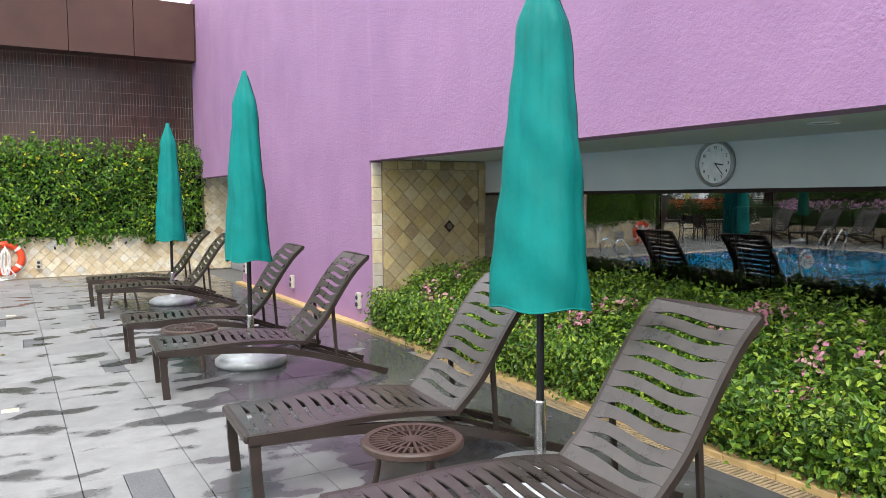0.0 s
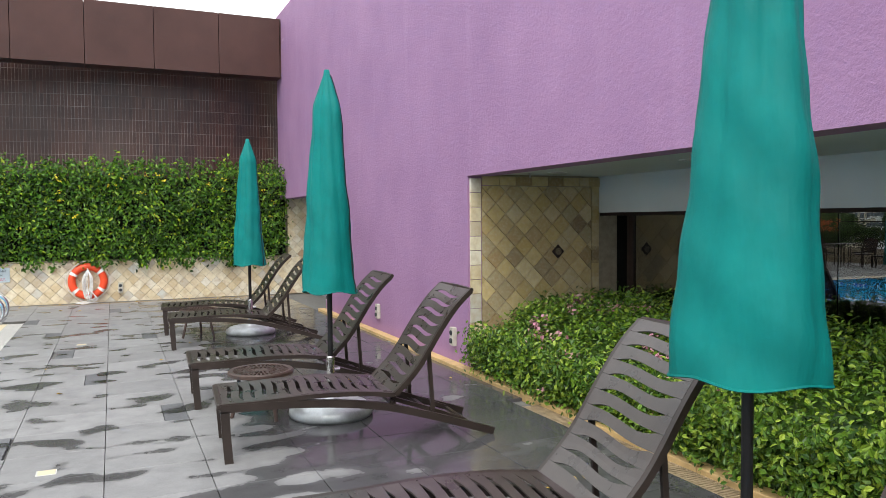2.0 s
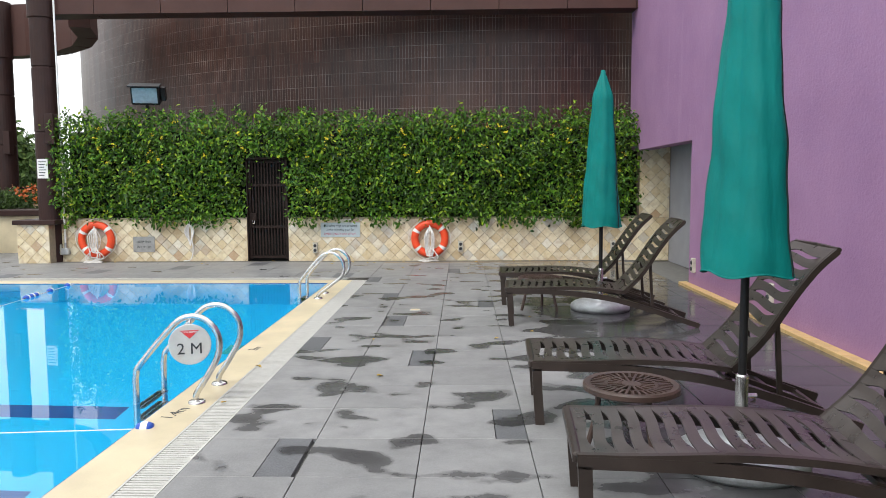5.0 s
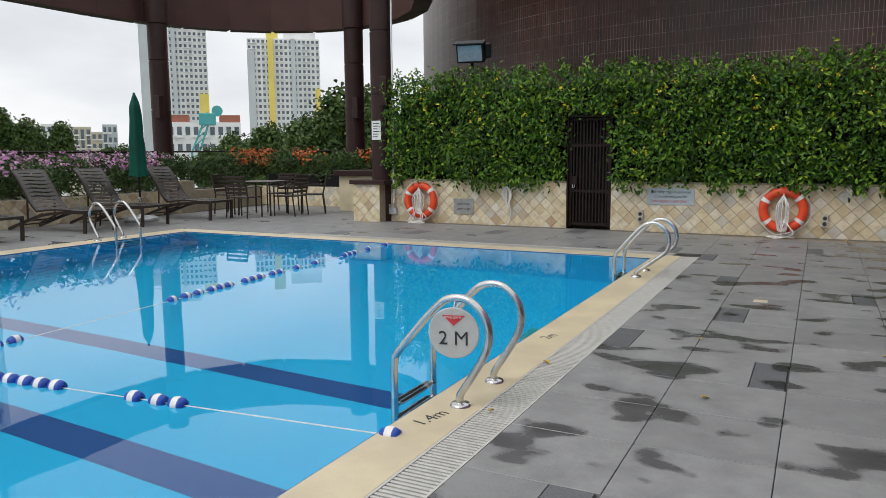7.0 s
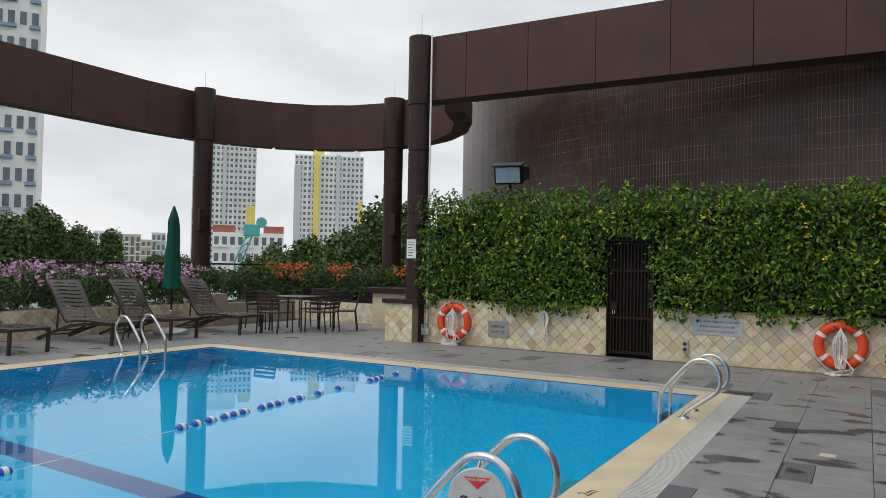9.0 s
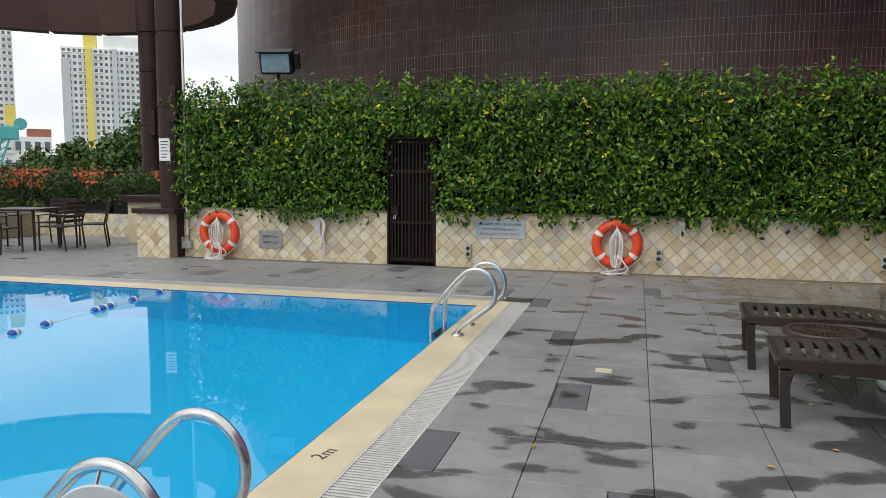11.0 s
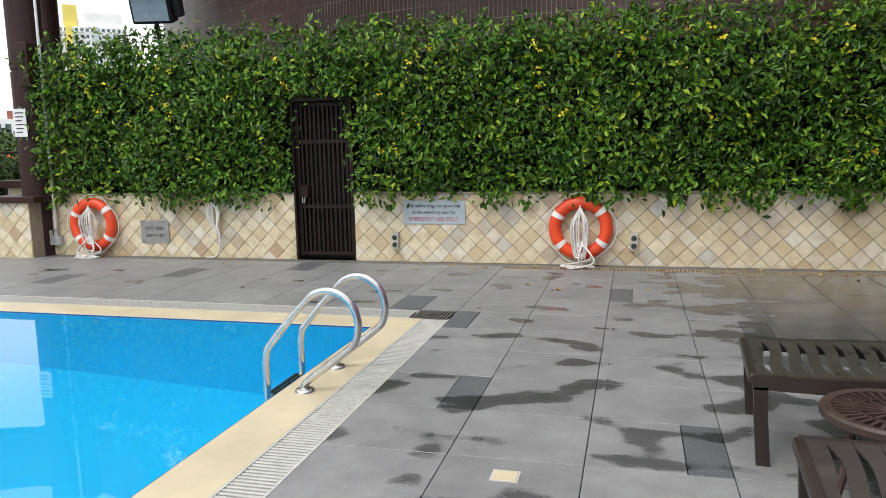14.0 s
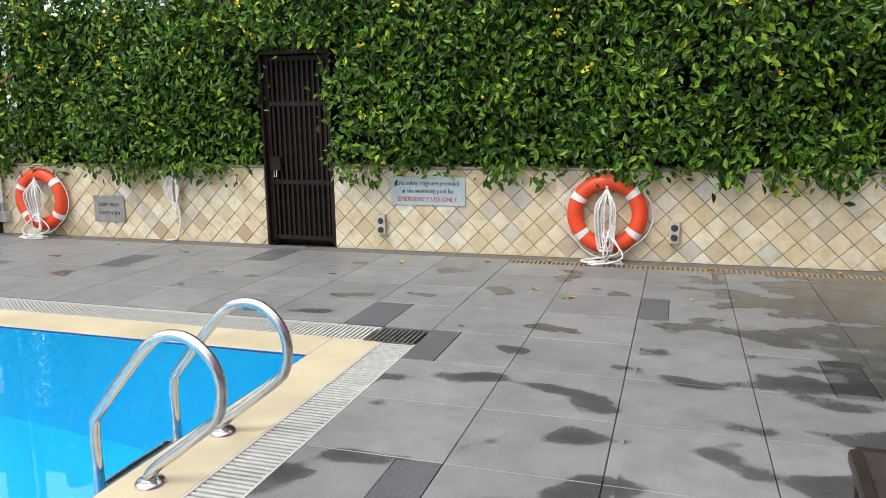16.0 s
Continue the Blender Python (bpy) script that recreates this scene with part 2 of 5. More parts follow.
M["brown_steel"] = plain("brown_painted_steel", (0.036, 0.018, 0.016), 0.45, vary=0.12, scale=3, spec=0.25)
M["pool_blue"] = pool_mat("pool_mosaic", (0.003, 0.43, 0.73), (0.006, 0.47, 0.77))
M["pool_navy"] = pool_mat("navy_mosaic", (0.006, 0.07, 0.24), (0.008, 0.085, 0.28))
M["water"] = water_mat()
M["glass"] = glass_mat()
M["steel"] = plain("brushed_stainless", (0.62, 0.62, 0.61), 0.22, 1.0, vary=0.05, bumps=0.03)
M["galv"] = plain("galvanised_base", (0.50, 0.53, 0.55), 0.38, 0.55, vary=0.14, scale=9)
M["teal"] = plain("teal_canvas", (0.001, 0.175, 0.158), 0.6, vary=0.1, scale=4, bumps=0.15, fine=300, spec=0.2)
tm = M["teal"].node_tree
tk = tm.nodes.new("ShaderNodeBump")
tk.inputs["Strength"].default_value, tk.inputs["Distance"].default_value = 0.55, 0.03
tm.links.new(noise_tex(tm.nodes, tm.links, coords(tm.nodes, tm.links, (1, 1, 0.35), "World"), 9, 3), tk.inputs["Height"])
tm.links.new(tk.outputs["Normal"], tm.nodes["Bump"].inputs["Normal"])
M["teal_dark"] = plain("green_canvas", (0.002, 0.075, 0.05), 0.7, vary=0.1, scale=4, spec=0.2)
M["seam"] = plain("black_piping", (0.01, 0.02, 0.02), 0.6)
M["lounger"] = plain("bronze_resin", (0.034, 0.025, 0.021), 0.34, 0.0, vary=0.13, scale=7, spec=0.4)
M["lounger_sling"] = plain("bronze_strap", (0.052, 0.043, 0.039), 0.30, 0.0, vary=0.2, scale=9, spec=0.65)
M["table"] = plain("bronze_cast_aluminium", (0.055, 0.033, 0.026), 0.42, 0.0, vary=0.18, scale=10)
M["orange"] = plain("orange_plastic", (0.78, 0.075, 0.02), 0.42, vary=0.08, scale=6)
M["white"] = plain("white_plastic", (0.78, 0.78, 0.76), 0.45, vary=0.06)
M["rope"] = plain("white_rope", (0.74, 0.73, 0.70), 0.8, vary=0.12, scale=30, bumps=0.5, fine=400)
M["blue_float"] = plain("blue_plastic", (0.02, 0.08, 0.42), 0.35, vary=0.08)
M["sign_grey"] = plain("grey_blue_sign", (0.42, 0.50, 0.53), 0.35, vary=0.05)
M["plaque"] = plain("brushed_plaque", (0.36, 0.36, 0.35), 0.35, 0.5, vary=0.1)
M["disc"] = plain("pale_disc", (0.55, 0.56, 0.55), 0.4, 0.2, vary=0.05)
M["socket"] = plain("weathered_socket", (0.50, 0.48, 0.41), 0.5, vary=0.1)
M["ink"] = plain("dark_lettering", (0.03, 0.035, 0.04), 0.6)
M["red_ink"] = plain("red_lettering", (0.42, 0.02, 0.06), 0.5)
M["red"] = plain("red_vinyl", (0.6, 0.04, 0.05), 0.45)
M["black"] = plain("black_plastic", (0.012, 0.012, 0.013), 0.45, spec=0.25)
M["gate"] = plain("rusty_brown_iron", (0.020, 0.012, 0.010), 0.6, 0.0, vary=0.3, scale=12, bumps=0.3, spec=0.2)
# near-black; its colour stands in for shade behind creeper, gate bars and glass
M["near_black"] = plain("near_black_fill", (0.014, 0.014, 0.013), 0.8, spec=0.1)
M["white_wall"] = plain("grey_white_paint", (0.56, 0.59, 0.58), 0.7, vary=0.04, scale=1.2)
M["grey_block"] = plain("grey_block_paint", (0.30, 0.31, 0.34), 0.7, vary=0.06, scale=3)
M["soil"] = plain("dark_soil", (0.05, 0.04, 0.03), 0.95, vary=0.3, bumps=0.6, fine=40)
M["bark"] = plain("bark", (0.11, 0.085, 0.06), 0.9, vary=0.3, bumps=0.6, fine=30)
M["ivy"] = leaf_mat("creeper_leaf", [(0.0, (0.008, 0.028, 0.004)), (0.35, (0.027, 0.088, 0.007)), (0.7, (0.07, 0.188, 0.010)), (0.93, (0.16, 0.30, 0.018)), (1.0, (0.34, 0.42, 0.02))])
M["shrub"] = leaf_mat("shrub_leaf", [(0.0, (0.015, 0.05, 0.006)), (0.35, (0.05, 0.125, 0.010)), (0.72, (0.13, 0.235, 0.018)), (1.0, (0.28, 0.37, 0.04))])
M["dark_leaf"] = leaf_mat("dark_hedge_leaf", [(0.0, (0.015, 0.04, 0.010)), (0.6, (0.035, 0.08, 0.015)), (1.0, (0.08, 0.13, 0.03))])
M["tree_leaf"] = leaf_mat("tree_leaf", [(0.0, (0.025, 0.055, 0.014)), (0.6, (0.05, 0.10, 0.022)), (1.0, (0.11, 0.16, 0.035))], 0.6)
M["yellow_fl"] = leaf_mat("yellow_petal", [(0, (0.55, 0.42, 0.01)), (1, (0.75, 0.62, 0.03))])
M["pink_fl"] = leaf_mat("pink_petal", [(0, (0.50, 0.17, 0.28)), (0.6, (0.62, 0.30, 0.38)), (1, (0.52, 0.36, 0.30))])
M["mauve_fl"] = leaf_mat("mauve_petal", [(0, (0.42, 0.17, 0.38)), (1, (0.66, 0.40, 0.58))])
M["orange_fl"] = leaf_mat("orange_petal", [(0, (0.42, 0.07, 0.015)), (1, (0.62, 0.16, 0.03))])
M["dry_leaf"] = leaf_mat("dry_leaf", [(0, (0.30, 0.16, 0.05)), (0.6, (0.5, 0.34, 0.06)), (1, (0.55, 0.45, 0.08))])


# ---- mesh kit ----
def mesh_of(bm, name, mats, smooth=False):
    me = bpy.data.meshes.new(name)
    bm.normal_update()
    bm.to_mesh(me)
    bm.free()
    for m in (mats if isinstance(mats, (list, tuple)) else [mats]):
        me.materials.append(m)
    if smooth:
        me.shade_smooth()
    return me


def part(name, bm, material, parent=None, label="", smooth=False):
    ob = new(name, mesh_of(bm, name, material, smooth))
    if parent is not None:
        ob.parent = parent
    if label:
        ob["label"] = label
    return ob


def thing(name, label, category, at=None, group="", kind=""):
    ob = new(name)
    if at is not None:
        ob.matrix_world = at
    return tagged(ob, label, category, group, kind)


def setting(name, bm, material, label, category, smooth=False):
    return tagged(part(name, bm, material, None, "", smooth), label, category, "", "structure")


def box(x0, y0, z0, x1, y1, z1, bev=0.0, bm=None):
    b = bmesh.new()
    bmesh.ops.create_cube(b, size=1)
    bmesh.ops.scale(b, vec=(x1 - x0, y1 - y0, z1 - z0), verts=b.verts)
    bmesh.ops.translate(b, vec=((x0 + x1) / 2, (y0 + y1) / 2, (z0 + z1) / 2), verts=b.verts)
    if bev:
        bmesh.ops.bevel(b, geom=b.edges[:], offset=bev, segments=2, affect="EDGES", profile=0.5)
    return join(bm, b)


def join(bm, b):
    if bm is None:
        return b
    tmp = bpy.data.meshes.new("t")
    b.to_mesh(tmp)
    b.free()
    bm.from_mesh(tmp)
    bpy.data.meshes.remove(tmp)
    return bm


def lathe(profile, seg=32, bm=None, at=(0, 0, 0), close=False):
    """Turn (r, z) points round the z axis."""
    b = bmesh.new()
    rings = []
    for r, z in profile:
        if r < 1e-5:
            rings.append([b.verts.new((at[0], at[1], at[2] + z))])
        else:
            rings.append([b.verts.new((at[0] + r * math.cos(2 * math.pi * i / seg), at[1] + r * math.sin(2 * math.pi * i / seg), at[2] + z)) for i in range(seg)])
    pairs = list(zip(rings, rings[1:]))
    if close:
        pairs.append((rings[-1], rings[0]))
    for a, c in pairs:
        for i in range(seg):
            j = (i + 1) % seg
            if len(a) == 1 and len(c) == 1:
                continue
            if len(a) == 1:
                b.faces.new((a[0], c[j], c[i]))
            elif len(c) == 1:
                b.faces.new((a[i], a[j], c[0]))
            else:
                b.faces.new((a[i], a[j], c[j], c[i]))
    bmesh.ops.recalc_face_normals(b, faces=b.faces[:])
    return join(bm, b)


def tube(points, r, seg=10, bm=None, closed=False, rr=None):
    """A round bar along points."""
    b = bmesh.new()
    pts = [Vector(p) for p in points]
    n = len(pts)
    rings, up = [], None
    for i, p in enumerate(pts):
        if closed:
            d = pts[(i + 1) % n] - pts[i - 1]
        else:
            d = pts[min(i + 1, n - 1)] - pts[max(i - 1, 0)]
        d.normalize()
        if up is None:
            up = d.orthogonal().normalized()
        up = (up - d * up.dot(d))
        up = up.normalized() if up.length > 1e-6 else d.orthogonal().normalized()
        side = d.cross(up)
        rad = rr[i] if rr else r
        rings.append([b.verts.new(p + (up * math.cos(2 * math.pi * k / seg) + side * math.sin(2 * math.pi * k / seg)) * rad) for k in range(seg)])
    last = n if closed else n - 1
    for i in range(last):
        a, c = rings[i], rings[(i + 1) % n]
        for k in range(seg):
            j = (k + 1) % seg
            b.faces.new((a[k], a[j], c[j], c[k]))
    if not closed:
        b.faces.new(rings[0][::-1])
        b.faces.new(rings[-1])
    return join(bm, b)


def bar(points, w, h, bm=None):
    """A flat bar (w across y, h in the x-z plane) along points of the x-z plane at a given y."""
    b = bmesh.new()
    pts = [Vector(p) for p in points]
    rows = []
    for i, p in enumerate(pts):
        d = (pts[min(i + 1, len(pts) - 1)] - pts[max(i - 1, 0)]).normalized()
        up = Vector((-d.z, 0, d.x))
        rows.append([b.verts.new(p + Vector((0, sy * w / 2, 0)) + up * sz * h / 2) for sy, sz in ((-1, -1), (1, -1), (1, 1), (-1, 1))])
    for a, c in zip(rows, rows[1:]):
        for k in range(4):
            b.faces.new((a[k], a[(k + 1) % 4], c[(k + 1) % 4], c[k]))
    b.faces.new(rows[0][::-1])
    b.faces.new(rows[-1])
    bmesh.ops.recalc_face_normals(b, faces=b.faces[:])
    return join(bm, b)


def curve_pts(ctrl, n):
    """Smooth line through control points (Catmull-Rom)."""
    c = [Vector(p) for p in ctrl]
    c = [c[0] * 2 - c[1], *c, c[-1] * 2 - c[-2]]
    out, m = [], len(c) - 3
    for i in range(n + 1):
        s = i / n * m
        k = min(int(s), m - 1)
        t = s - k
        a, b2, d, e = c[k:k + 4]
        out.append(0.5 * ((2 * b2) + (d - a) * t + (2 * a - 5 * b2 + 4 * d - e) * t * t + (3 * b2 - a - 3 * d + e) * t ** 3))
    return out


def writing(body, size, material, parent, m, name="lettering", depth=0.001, width=None):
    """Words as a thin mesh, centred; m places it (x right, y up, z out)."""
    cu = bpy.data.curves.new(name, "FONT")
    cu.body, cu.size, cu.align_x, cu.align_y, cu.extrude = body, size, "CENTER", "CENTER", depth
    cu.resolution_u = 2
    tmp = new("tmp_text", cu)
    me = bpy.data.meshes.new_from_object(tmp.evaluated_get(bpy.context.evaluated_depsgraph_get()))
    bpy.data.objects.remove(tmp)
    bpy.data.curves.remove(cu)
    me.name = name
    if width:
        xs = [v.co.x for v in me.vertices]
        k = width / (max(xs) - min(xs))
        for v in me.vertices:
            v.co.x *= k
    me.materials.clear()
    me.materials.append(material)
    ob = new(name, me)
    ob.parent = parent
    ob.matrix_local = m
    return ob


def clip_poly(poly, x0, y0, x1, y1):
    for axis, lim, sign in ((0, x0, 1), (0, x1, -1), (1, y0, 1), (1, y1, -1)):
        out = []
        for i in range(len(poly)):
            p, q = poly[i - 1], poly[i]
            ip, iq = sign * (p[axis] - lim) >= -1e-9, sign * (q[axis] - lim) >= -1e-9
            if ip != iq:
                t = (lim - p[axis]) / (q[axis] - p[axis])
                out.append((p[0] + t * (q[0] - p[0]), p[1] + t * (q[1] - p[1])))
            if iq:
                out.append(q)
        poly = out
        if not poly:
            return []
    return poly


def slab_poly(poly, depth, bev, bm=None):
    """A little slab: polygon in x-y, standing depth high in z with chamfered top edges."""
    b = bm or bmesh.new()
    cx, cy = sum(p[0] for p in poly) / len(poly), sum(p[1] for p in poly) / len(poly)
    lo = [b.verts.new((x, y, 0)) for x, y in poly]
    mid = [b.verts.new((x, y, depth - bev)) for x, y in poly]
    top = []
    for x, y in poly:
        d = math.hypot(x - cx, y - cy) or 1
        k = max(0, 1 - 1.4 * bev / d)
        top.append(b.verts.new((cx + (x - cx) * k, cy + (y - cy) * k, depth)))
    n = len(poly)
    for i in range(n):
        j = (i + 1) % n
        b.faces.new((lo[i], lo[j], mid[j], mid[i]))
        b.faces.new((mid[i], mid[j], top[j], top[i]))
    b.faces.new(top)
    return b


def leaves(name, centres, normals, sizes, mat, rng, spread=0.9, aspect=0.5, fold=0.25, lean=0.0):
    """Many small folded leaves in one mesh; each is a six-point blade of four triangles."""
    n = len(centres)
    nrm = normals + rng.normal(0, spread, (n, 3))
    nrm /= np.linalg.norm(nrm, axis=1)[:, None] + 1e-9
    t = rng.normal(0, 1, (n, 3))
    t[:, 2] -= lean
    t -= nrm * (t * nrm).sum(1)[:, None]
    t /= np.linalg.norm(t, axis=1)[:, None] + 1e-9
    s = np.cross(nrm, t)
    L, W = sizes[:, None], sizes[:, None] * aspect
    F = sizes[:, None] * fold
    p = np.stack([centres - t * L * 0.5, centres - t * L * 0.05 + s * W * 0.5 + nrm * F * 0.4, centres + t * L * 0.25 + s * W * 0.34 + nrm * F * 0.3,
                  centres + t * L * 0.5 - nrm * F * 0.3, centres + t * L * 0.25 - s * W * 0.34 + nrm * F * 0.3, centres - t * L * 0.05 - s * W * 0.5 + nrm * F * 0.4], 1)
    base = np.arange(n) * 6
    quads = np.concatenate([np.stack([base, base + 1, base + 2, base + 3], 1), np.stack([base, base + 3, base + 4, base + 5], 1)])
    me = bpy.data.meshes.new(name)
    me.from_pydata(p.reshape(-1, 3).tolist(), [], quads.tolist())
    me.materials.append(mat)
    return me


RNG = np.random.default_rng(7)

# ---- large structure ----
WX, WY = 3.82, 17.5            # purple wall, creeper wall
POOL = (-9.25, -7.0, -1.33, 14.42)
PZ, WZ = -1.75, -0.012          # pool floor, water

# deck bed under the paving, in strips round the pool
bed = box(-0.80, -9, -0.4, 9.8, 17.9, -0.03)
box(-15.6, 14.86, -0.4, -0.80, 24.5, -0.03, bm=bed)
box(-15.6, -9, -0.4, -9.9, 14.86, -0.03, bm=bed)
box(-9.9, -9, -0.4, -0.80, -7.6, -0.03, bm=bed)
setting("floor", bed, M["joint"], "grey mortar bed beneath the terrace paving", "floor")

# pool shell
x0, y0, x1, y1 = POOL
setting("pool_floor", box(x0 - 0.3, y0 - 0.3, PZ - 0.2, x1 + 0.3, y1 + 0.3, PZ), M["pool_blue"], "light blue mosaic floor of the swimming pool", "pool")
shell = box(x0 - 0.3, y1, PZ, x1 + 0.3, y1 + 0.3, -0.04)
box(x0 - 0.3, y0 - 0.3, PZ, x1 + 0.3, y0, -0.04, bm=shell)
box(x1, y0, PZ, x1 + 0.3, y1, -0.04, bm=shell)
box(x0 - 0.3, y0, PZ, x0, y1, -0.04, bm=shell)
setting("pool_wall", shell, M["pool_blue"], "blue mosaic side walls of the swimming pool", "pool")
rim = box(x0, y1 - 0.006, -0.022, x1, y1, -0.004)
box(x1 - 0.006, y0, -0.022, x1, y1 - 0.006, -0.004, bm=rim)
box(x0, y0, -0.022, x0 + 0.006, y1 - 0.006, -0.004, bm=rim)
setting("pool_trim", rim, M["pool_navy"], "navy waterline band of pool mosaic", "trim")
for a, b2 in ((8.24, 8.56), (9.80, 10.08), (5.6, 5.9), (3.0, 3.3), (0.4, 0.7)):
    stripe = box(x0 + 1.0, a, PZ, x1 - 1.0, b2, PZ + 0.006)
    for vert in stripe.verts:
        vert.co.y += 0.055 * (vert.co.x - x1 + 1.0)
    setting("lane_stripe", stripe, M["pool_navy"], "navy lane line on the pool floor", "lane line")
bw = bmesh.new()
bmesh.ops.create_grid(bw, x_segments=2, y_segments=2, size=0.5)
bmesh.ops.scale(bw, vec=(x1 - x0 - 0.014, y1 - y0 - 0.01, 1), verts=bw.verts)
bmesh.ops.translate(bw, vec=((x0 + x1) / 2, (y0 + y1) / 2 - 0.002, WZ), verts=bw.verts)
water = setting("water", bw, M["water"], "still clear blue water filling the swimming pool", "water")
water.visible_shadow = False

# coping and gutter
cop = box(-1.33, -7.0, -0.038, -1.02, 14.74, 0.0, 0.006)
box(x0 - 0.4, y1, -0.038, -1.33, 14.74, 0.0, 0.006, bm=cop)
box(x0 - 0.4, -7.0, -0.038, x0, y1, 0.0, 0.006, bm=cop)
setting("coping", cop, M["coping"], "cream tiled coping along the pool edge", "coping")


def grating(name, xa, ya, xb, yb, along, pitch, w, mat, dark, label):
    g = thing(name, label, "drain grating", kind="structure")
    part("tray", box(xa, ya, -0.06, xb, yb, -0.03), dark, g)
    bm = bmesh.new()
    lo, hi = (ya, yb) if along == "y" else (xa, xb)
    k = int((hi - lo) / pitch)
    vs, fs = [], []
    for i in range(k):
        c = lo + (i + 0.5) * pitch
        if along == "y":
            a = (xa, c - w / 2, xb, c + w / 2)
        else:
            a = (c - w / 2, ya, c + w / 2, yb)
        o = len(vs)
        for z in (-0.03, -0.004):
            vs += [(a[0], a[1], z), (a[2], a[1], z), (a[2], a[3], z), (a[0], a[3], z)]
        fs += [(o + 4, o + 5, o + 6, o + 7), (o, o + 1, o + 5, o + 4), (o + 1, o + 2, o + 6, o + 5), (o + 2, o + 3, o + 7, o + 6), (o + 3, o, o + 4, o + 7)]
    if along == "y":
        rails = ((xa, ya, xa + 0.012, yb), (xb - 0.012, ya, xb, yb))
    else:
        rails = ((xa, ya, xb, ya + 0.012), (xa, yb - 0.012, xb, yb))
    me = bpy.data.meshes.new("bars")
    me.from_pydata(vs, [], fs)
    me.materials.append(mat)
    bars = tagged(new("bars", me), kind="stuff")
    bars.parent = g
    for r in rails:
        part("rail", box(r[0], r[1], -0.03, r[2], r[3], -0.001), mat, g)
    bm.free()
    return g


grating("pool_gutter", -1.02, -6.8, -0.80, 14.74, "y", 0.030, 0.0175, M["gutter"], M["gutter_dark"], "white slatted plastic gutter grating beside the pool")
grating("pool_gutter", -9.6, 14.74, -1.12, 15.02, "x", 0.030, 0.0165, M["gutter"], M["gutter_dark"], "white slatted plastic gutter grating beside the pool")
grating("pool_gutter", -1.12, 14.74, -0.80, 15.02, "x", 0.03, 0.017, M["grate_dark"], M["gutter_dark"], "dark metal corner section of gutter grating")
grating("wall_drain", -1.6, 17.16, 3.6, 17.32, "x", 0.04, 0.022, M["grate_tan"], M["gutter_dark"], "tan drain grating at the foot of the wall")
grating("wall_drain", 3.55, -5.0, 3.70, 7.0, "y", 0.03, 0.018, M["grate_tan"], M["gutter_dark"], "tan drain grating along the planting bed")
grating("floor_drain", 3.05, 6.45, 3.42, 7.05, "y", 0.03, 0.014, M["gate"], M["gutter_dark"], "square black drain grating set in the paving")

# kerb along the purple wall and the planting bed
for i in range(56):
    a = -5.0 + i * 0.35
    if a > 14.0:
        break
    setting("kerb", box(3.70, a + 0.002, -0.05, 3.82, a + 0.347, 0.035, 0.006), M["kerb"], "ochre tiled kerb at the foot of the wall", "kerb")

# purple building
pw = box(WX, 8.56, -0.02, WX + 0.25, 14.17, 5.95)
box(WX, 14.17, 2.02, WX + 0.25, 17.98, 5.95, bm=pw)
box(WX, -9, 2.0, WX + 0.25, 8.56, 5.95, bm=pw)
setting("wall_east", pw, M["purple"], "tall rough-rendered wall painted bright purple", "wall")
setting("roof", box(WX + 0.25, -9, 5.6, 10.2, 18.2, 5.9), M["grey_block"], "flat roof of the purple building", "roof")
setting("ceiling", box(WX + 0.02, -9, 2.02, 5.45, 8.8, 2.12), M["white_wall"], "smooth pale grey soffit above the planting bed", "ceiling")
setting("wall_above_glass", box(5.45, -9, 1.62, 5.7, 8.8, 2.02), M["white_wall"], "pale grey painted wall above the windows", "wall")
setting("wall_below_glass", box(5.45, -9, -0.02, 5.6, 8.56, 0.30), M["white_wall"], "low wall below the windows", "wall")
setting("bed_end_wall", box(WX + 0.25, 8.56, -0.02, 5.7, 8.8, 2.02), M["grout"], "recess end wall beneath the slate tiles", "wall")
# room surfaces coloured near-black to stand in for the unlit interior
setting("gym_back_wall", box(9.6, -9, -0.02, 9.8, 8.8, 3.0), M["near_black"], "dark back wall inside the building", "wall")
setting("gym_ceiling", box(5.7, -9, 2.7, 9.8, 8.8, 2.9), M["near_black"], "dark ceiling inside the building", "ceiling")
setting("gym_end_wall", box(5.7, 8.56, -0.02, 9.6, 8.8, 2.7), M["near_black"], "dark end wall inside the building", "wall")
setting("gym_end_wall", box(5.7, -9, -0.02, 9.6, -8.8, 2.7), M["near_black"], "dark end wall inside the building", "wall")
setting("gym_floor", box(5.6, -9, -0.03, 9.6, 8.56, 0.02), M["near_black"], "near-black floor standing for the unlit room", "floor")
# alcove at the far end of the purple wall
setting("alcove_wall", box(4.46, 14.0, -0.02, 4.7, 17.98, 2.3), M["grey_block"], "grey painted block wall at the back of the alcove", "wall")
setting("alcove_side", box(WX + 0.25, 14.0, -0.02, 4.46, 14.17, 2.3), M["grey_block"], "grey painted return wall of the alcove", "wall")
setting("alcove_ceiling", box(WX + 0.25, 14.17, 2.12, 4.46, 17.98, 2.25), M["grey_block"], "grey soffit of the alcove", "ceiling")

# low tiled wall with creeper above, in two lengths either side of the gate
GX0, GX1 = -3.40, -2.63
lw = box(-7.0, WY + 0.012, -0.02, GX0, WY + 0.25, 0.79)
setting("wall_north_1", lw, M["grout"], "low garden wall under diamond slate tiles", "wall")
wall_n2 = setting("wall_north_2", box(GX1, WY + 0.012, -0.02, 4.46, WY + 0.25, 0.79), M["grout"], "low garden wall under diamond slate tiles", "wall")
wall_n1 = bpy.data.objects["wall_north_1"]
caps = box(-7.0, WY - 0.01, 0.79, GX0, WY + 0.26, 0.815, 0.004)
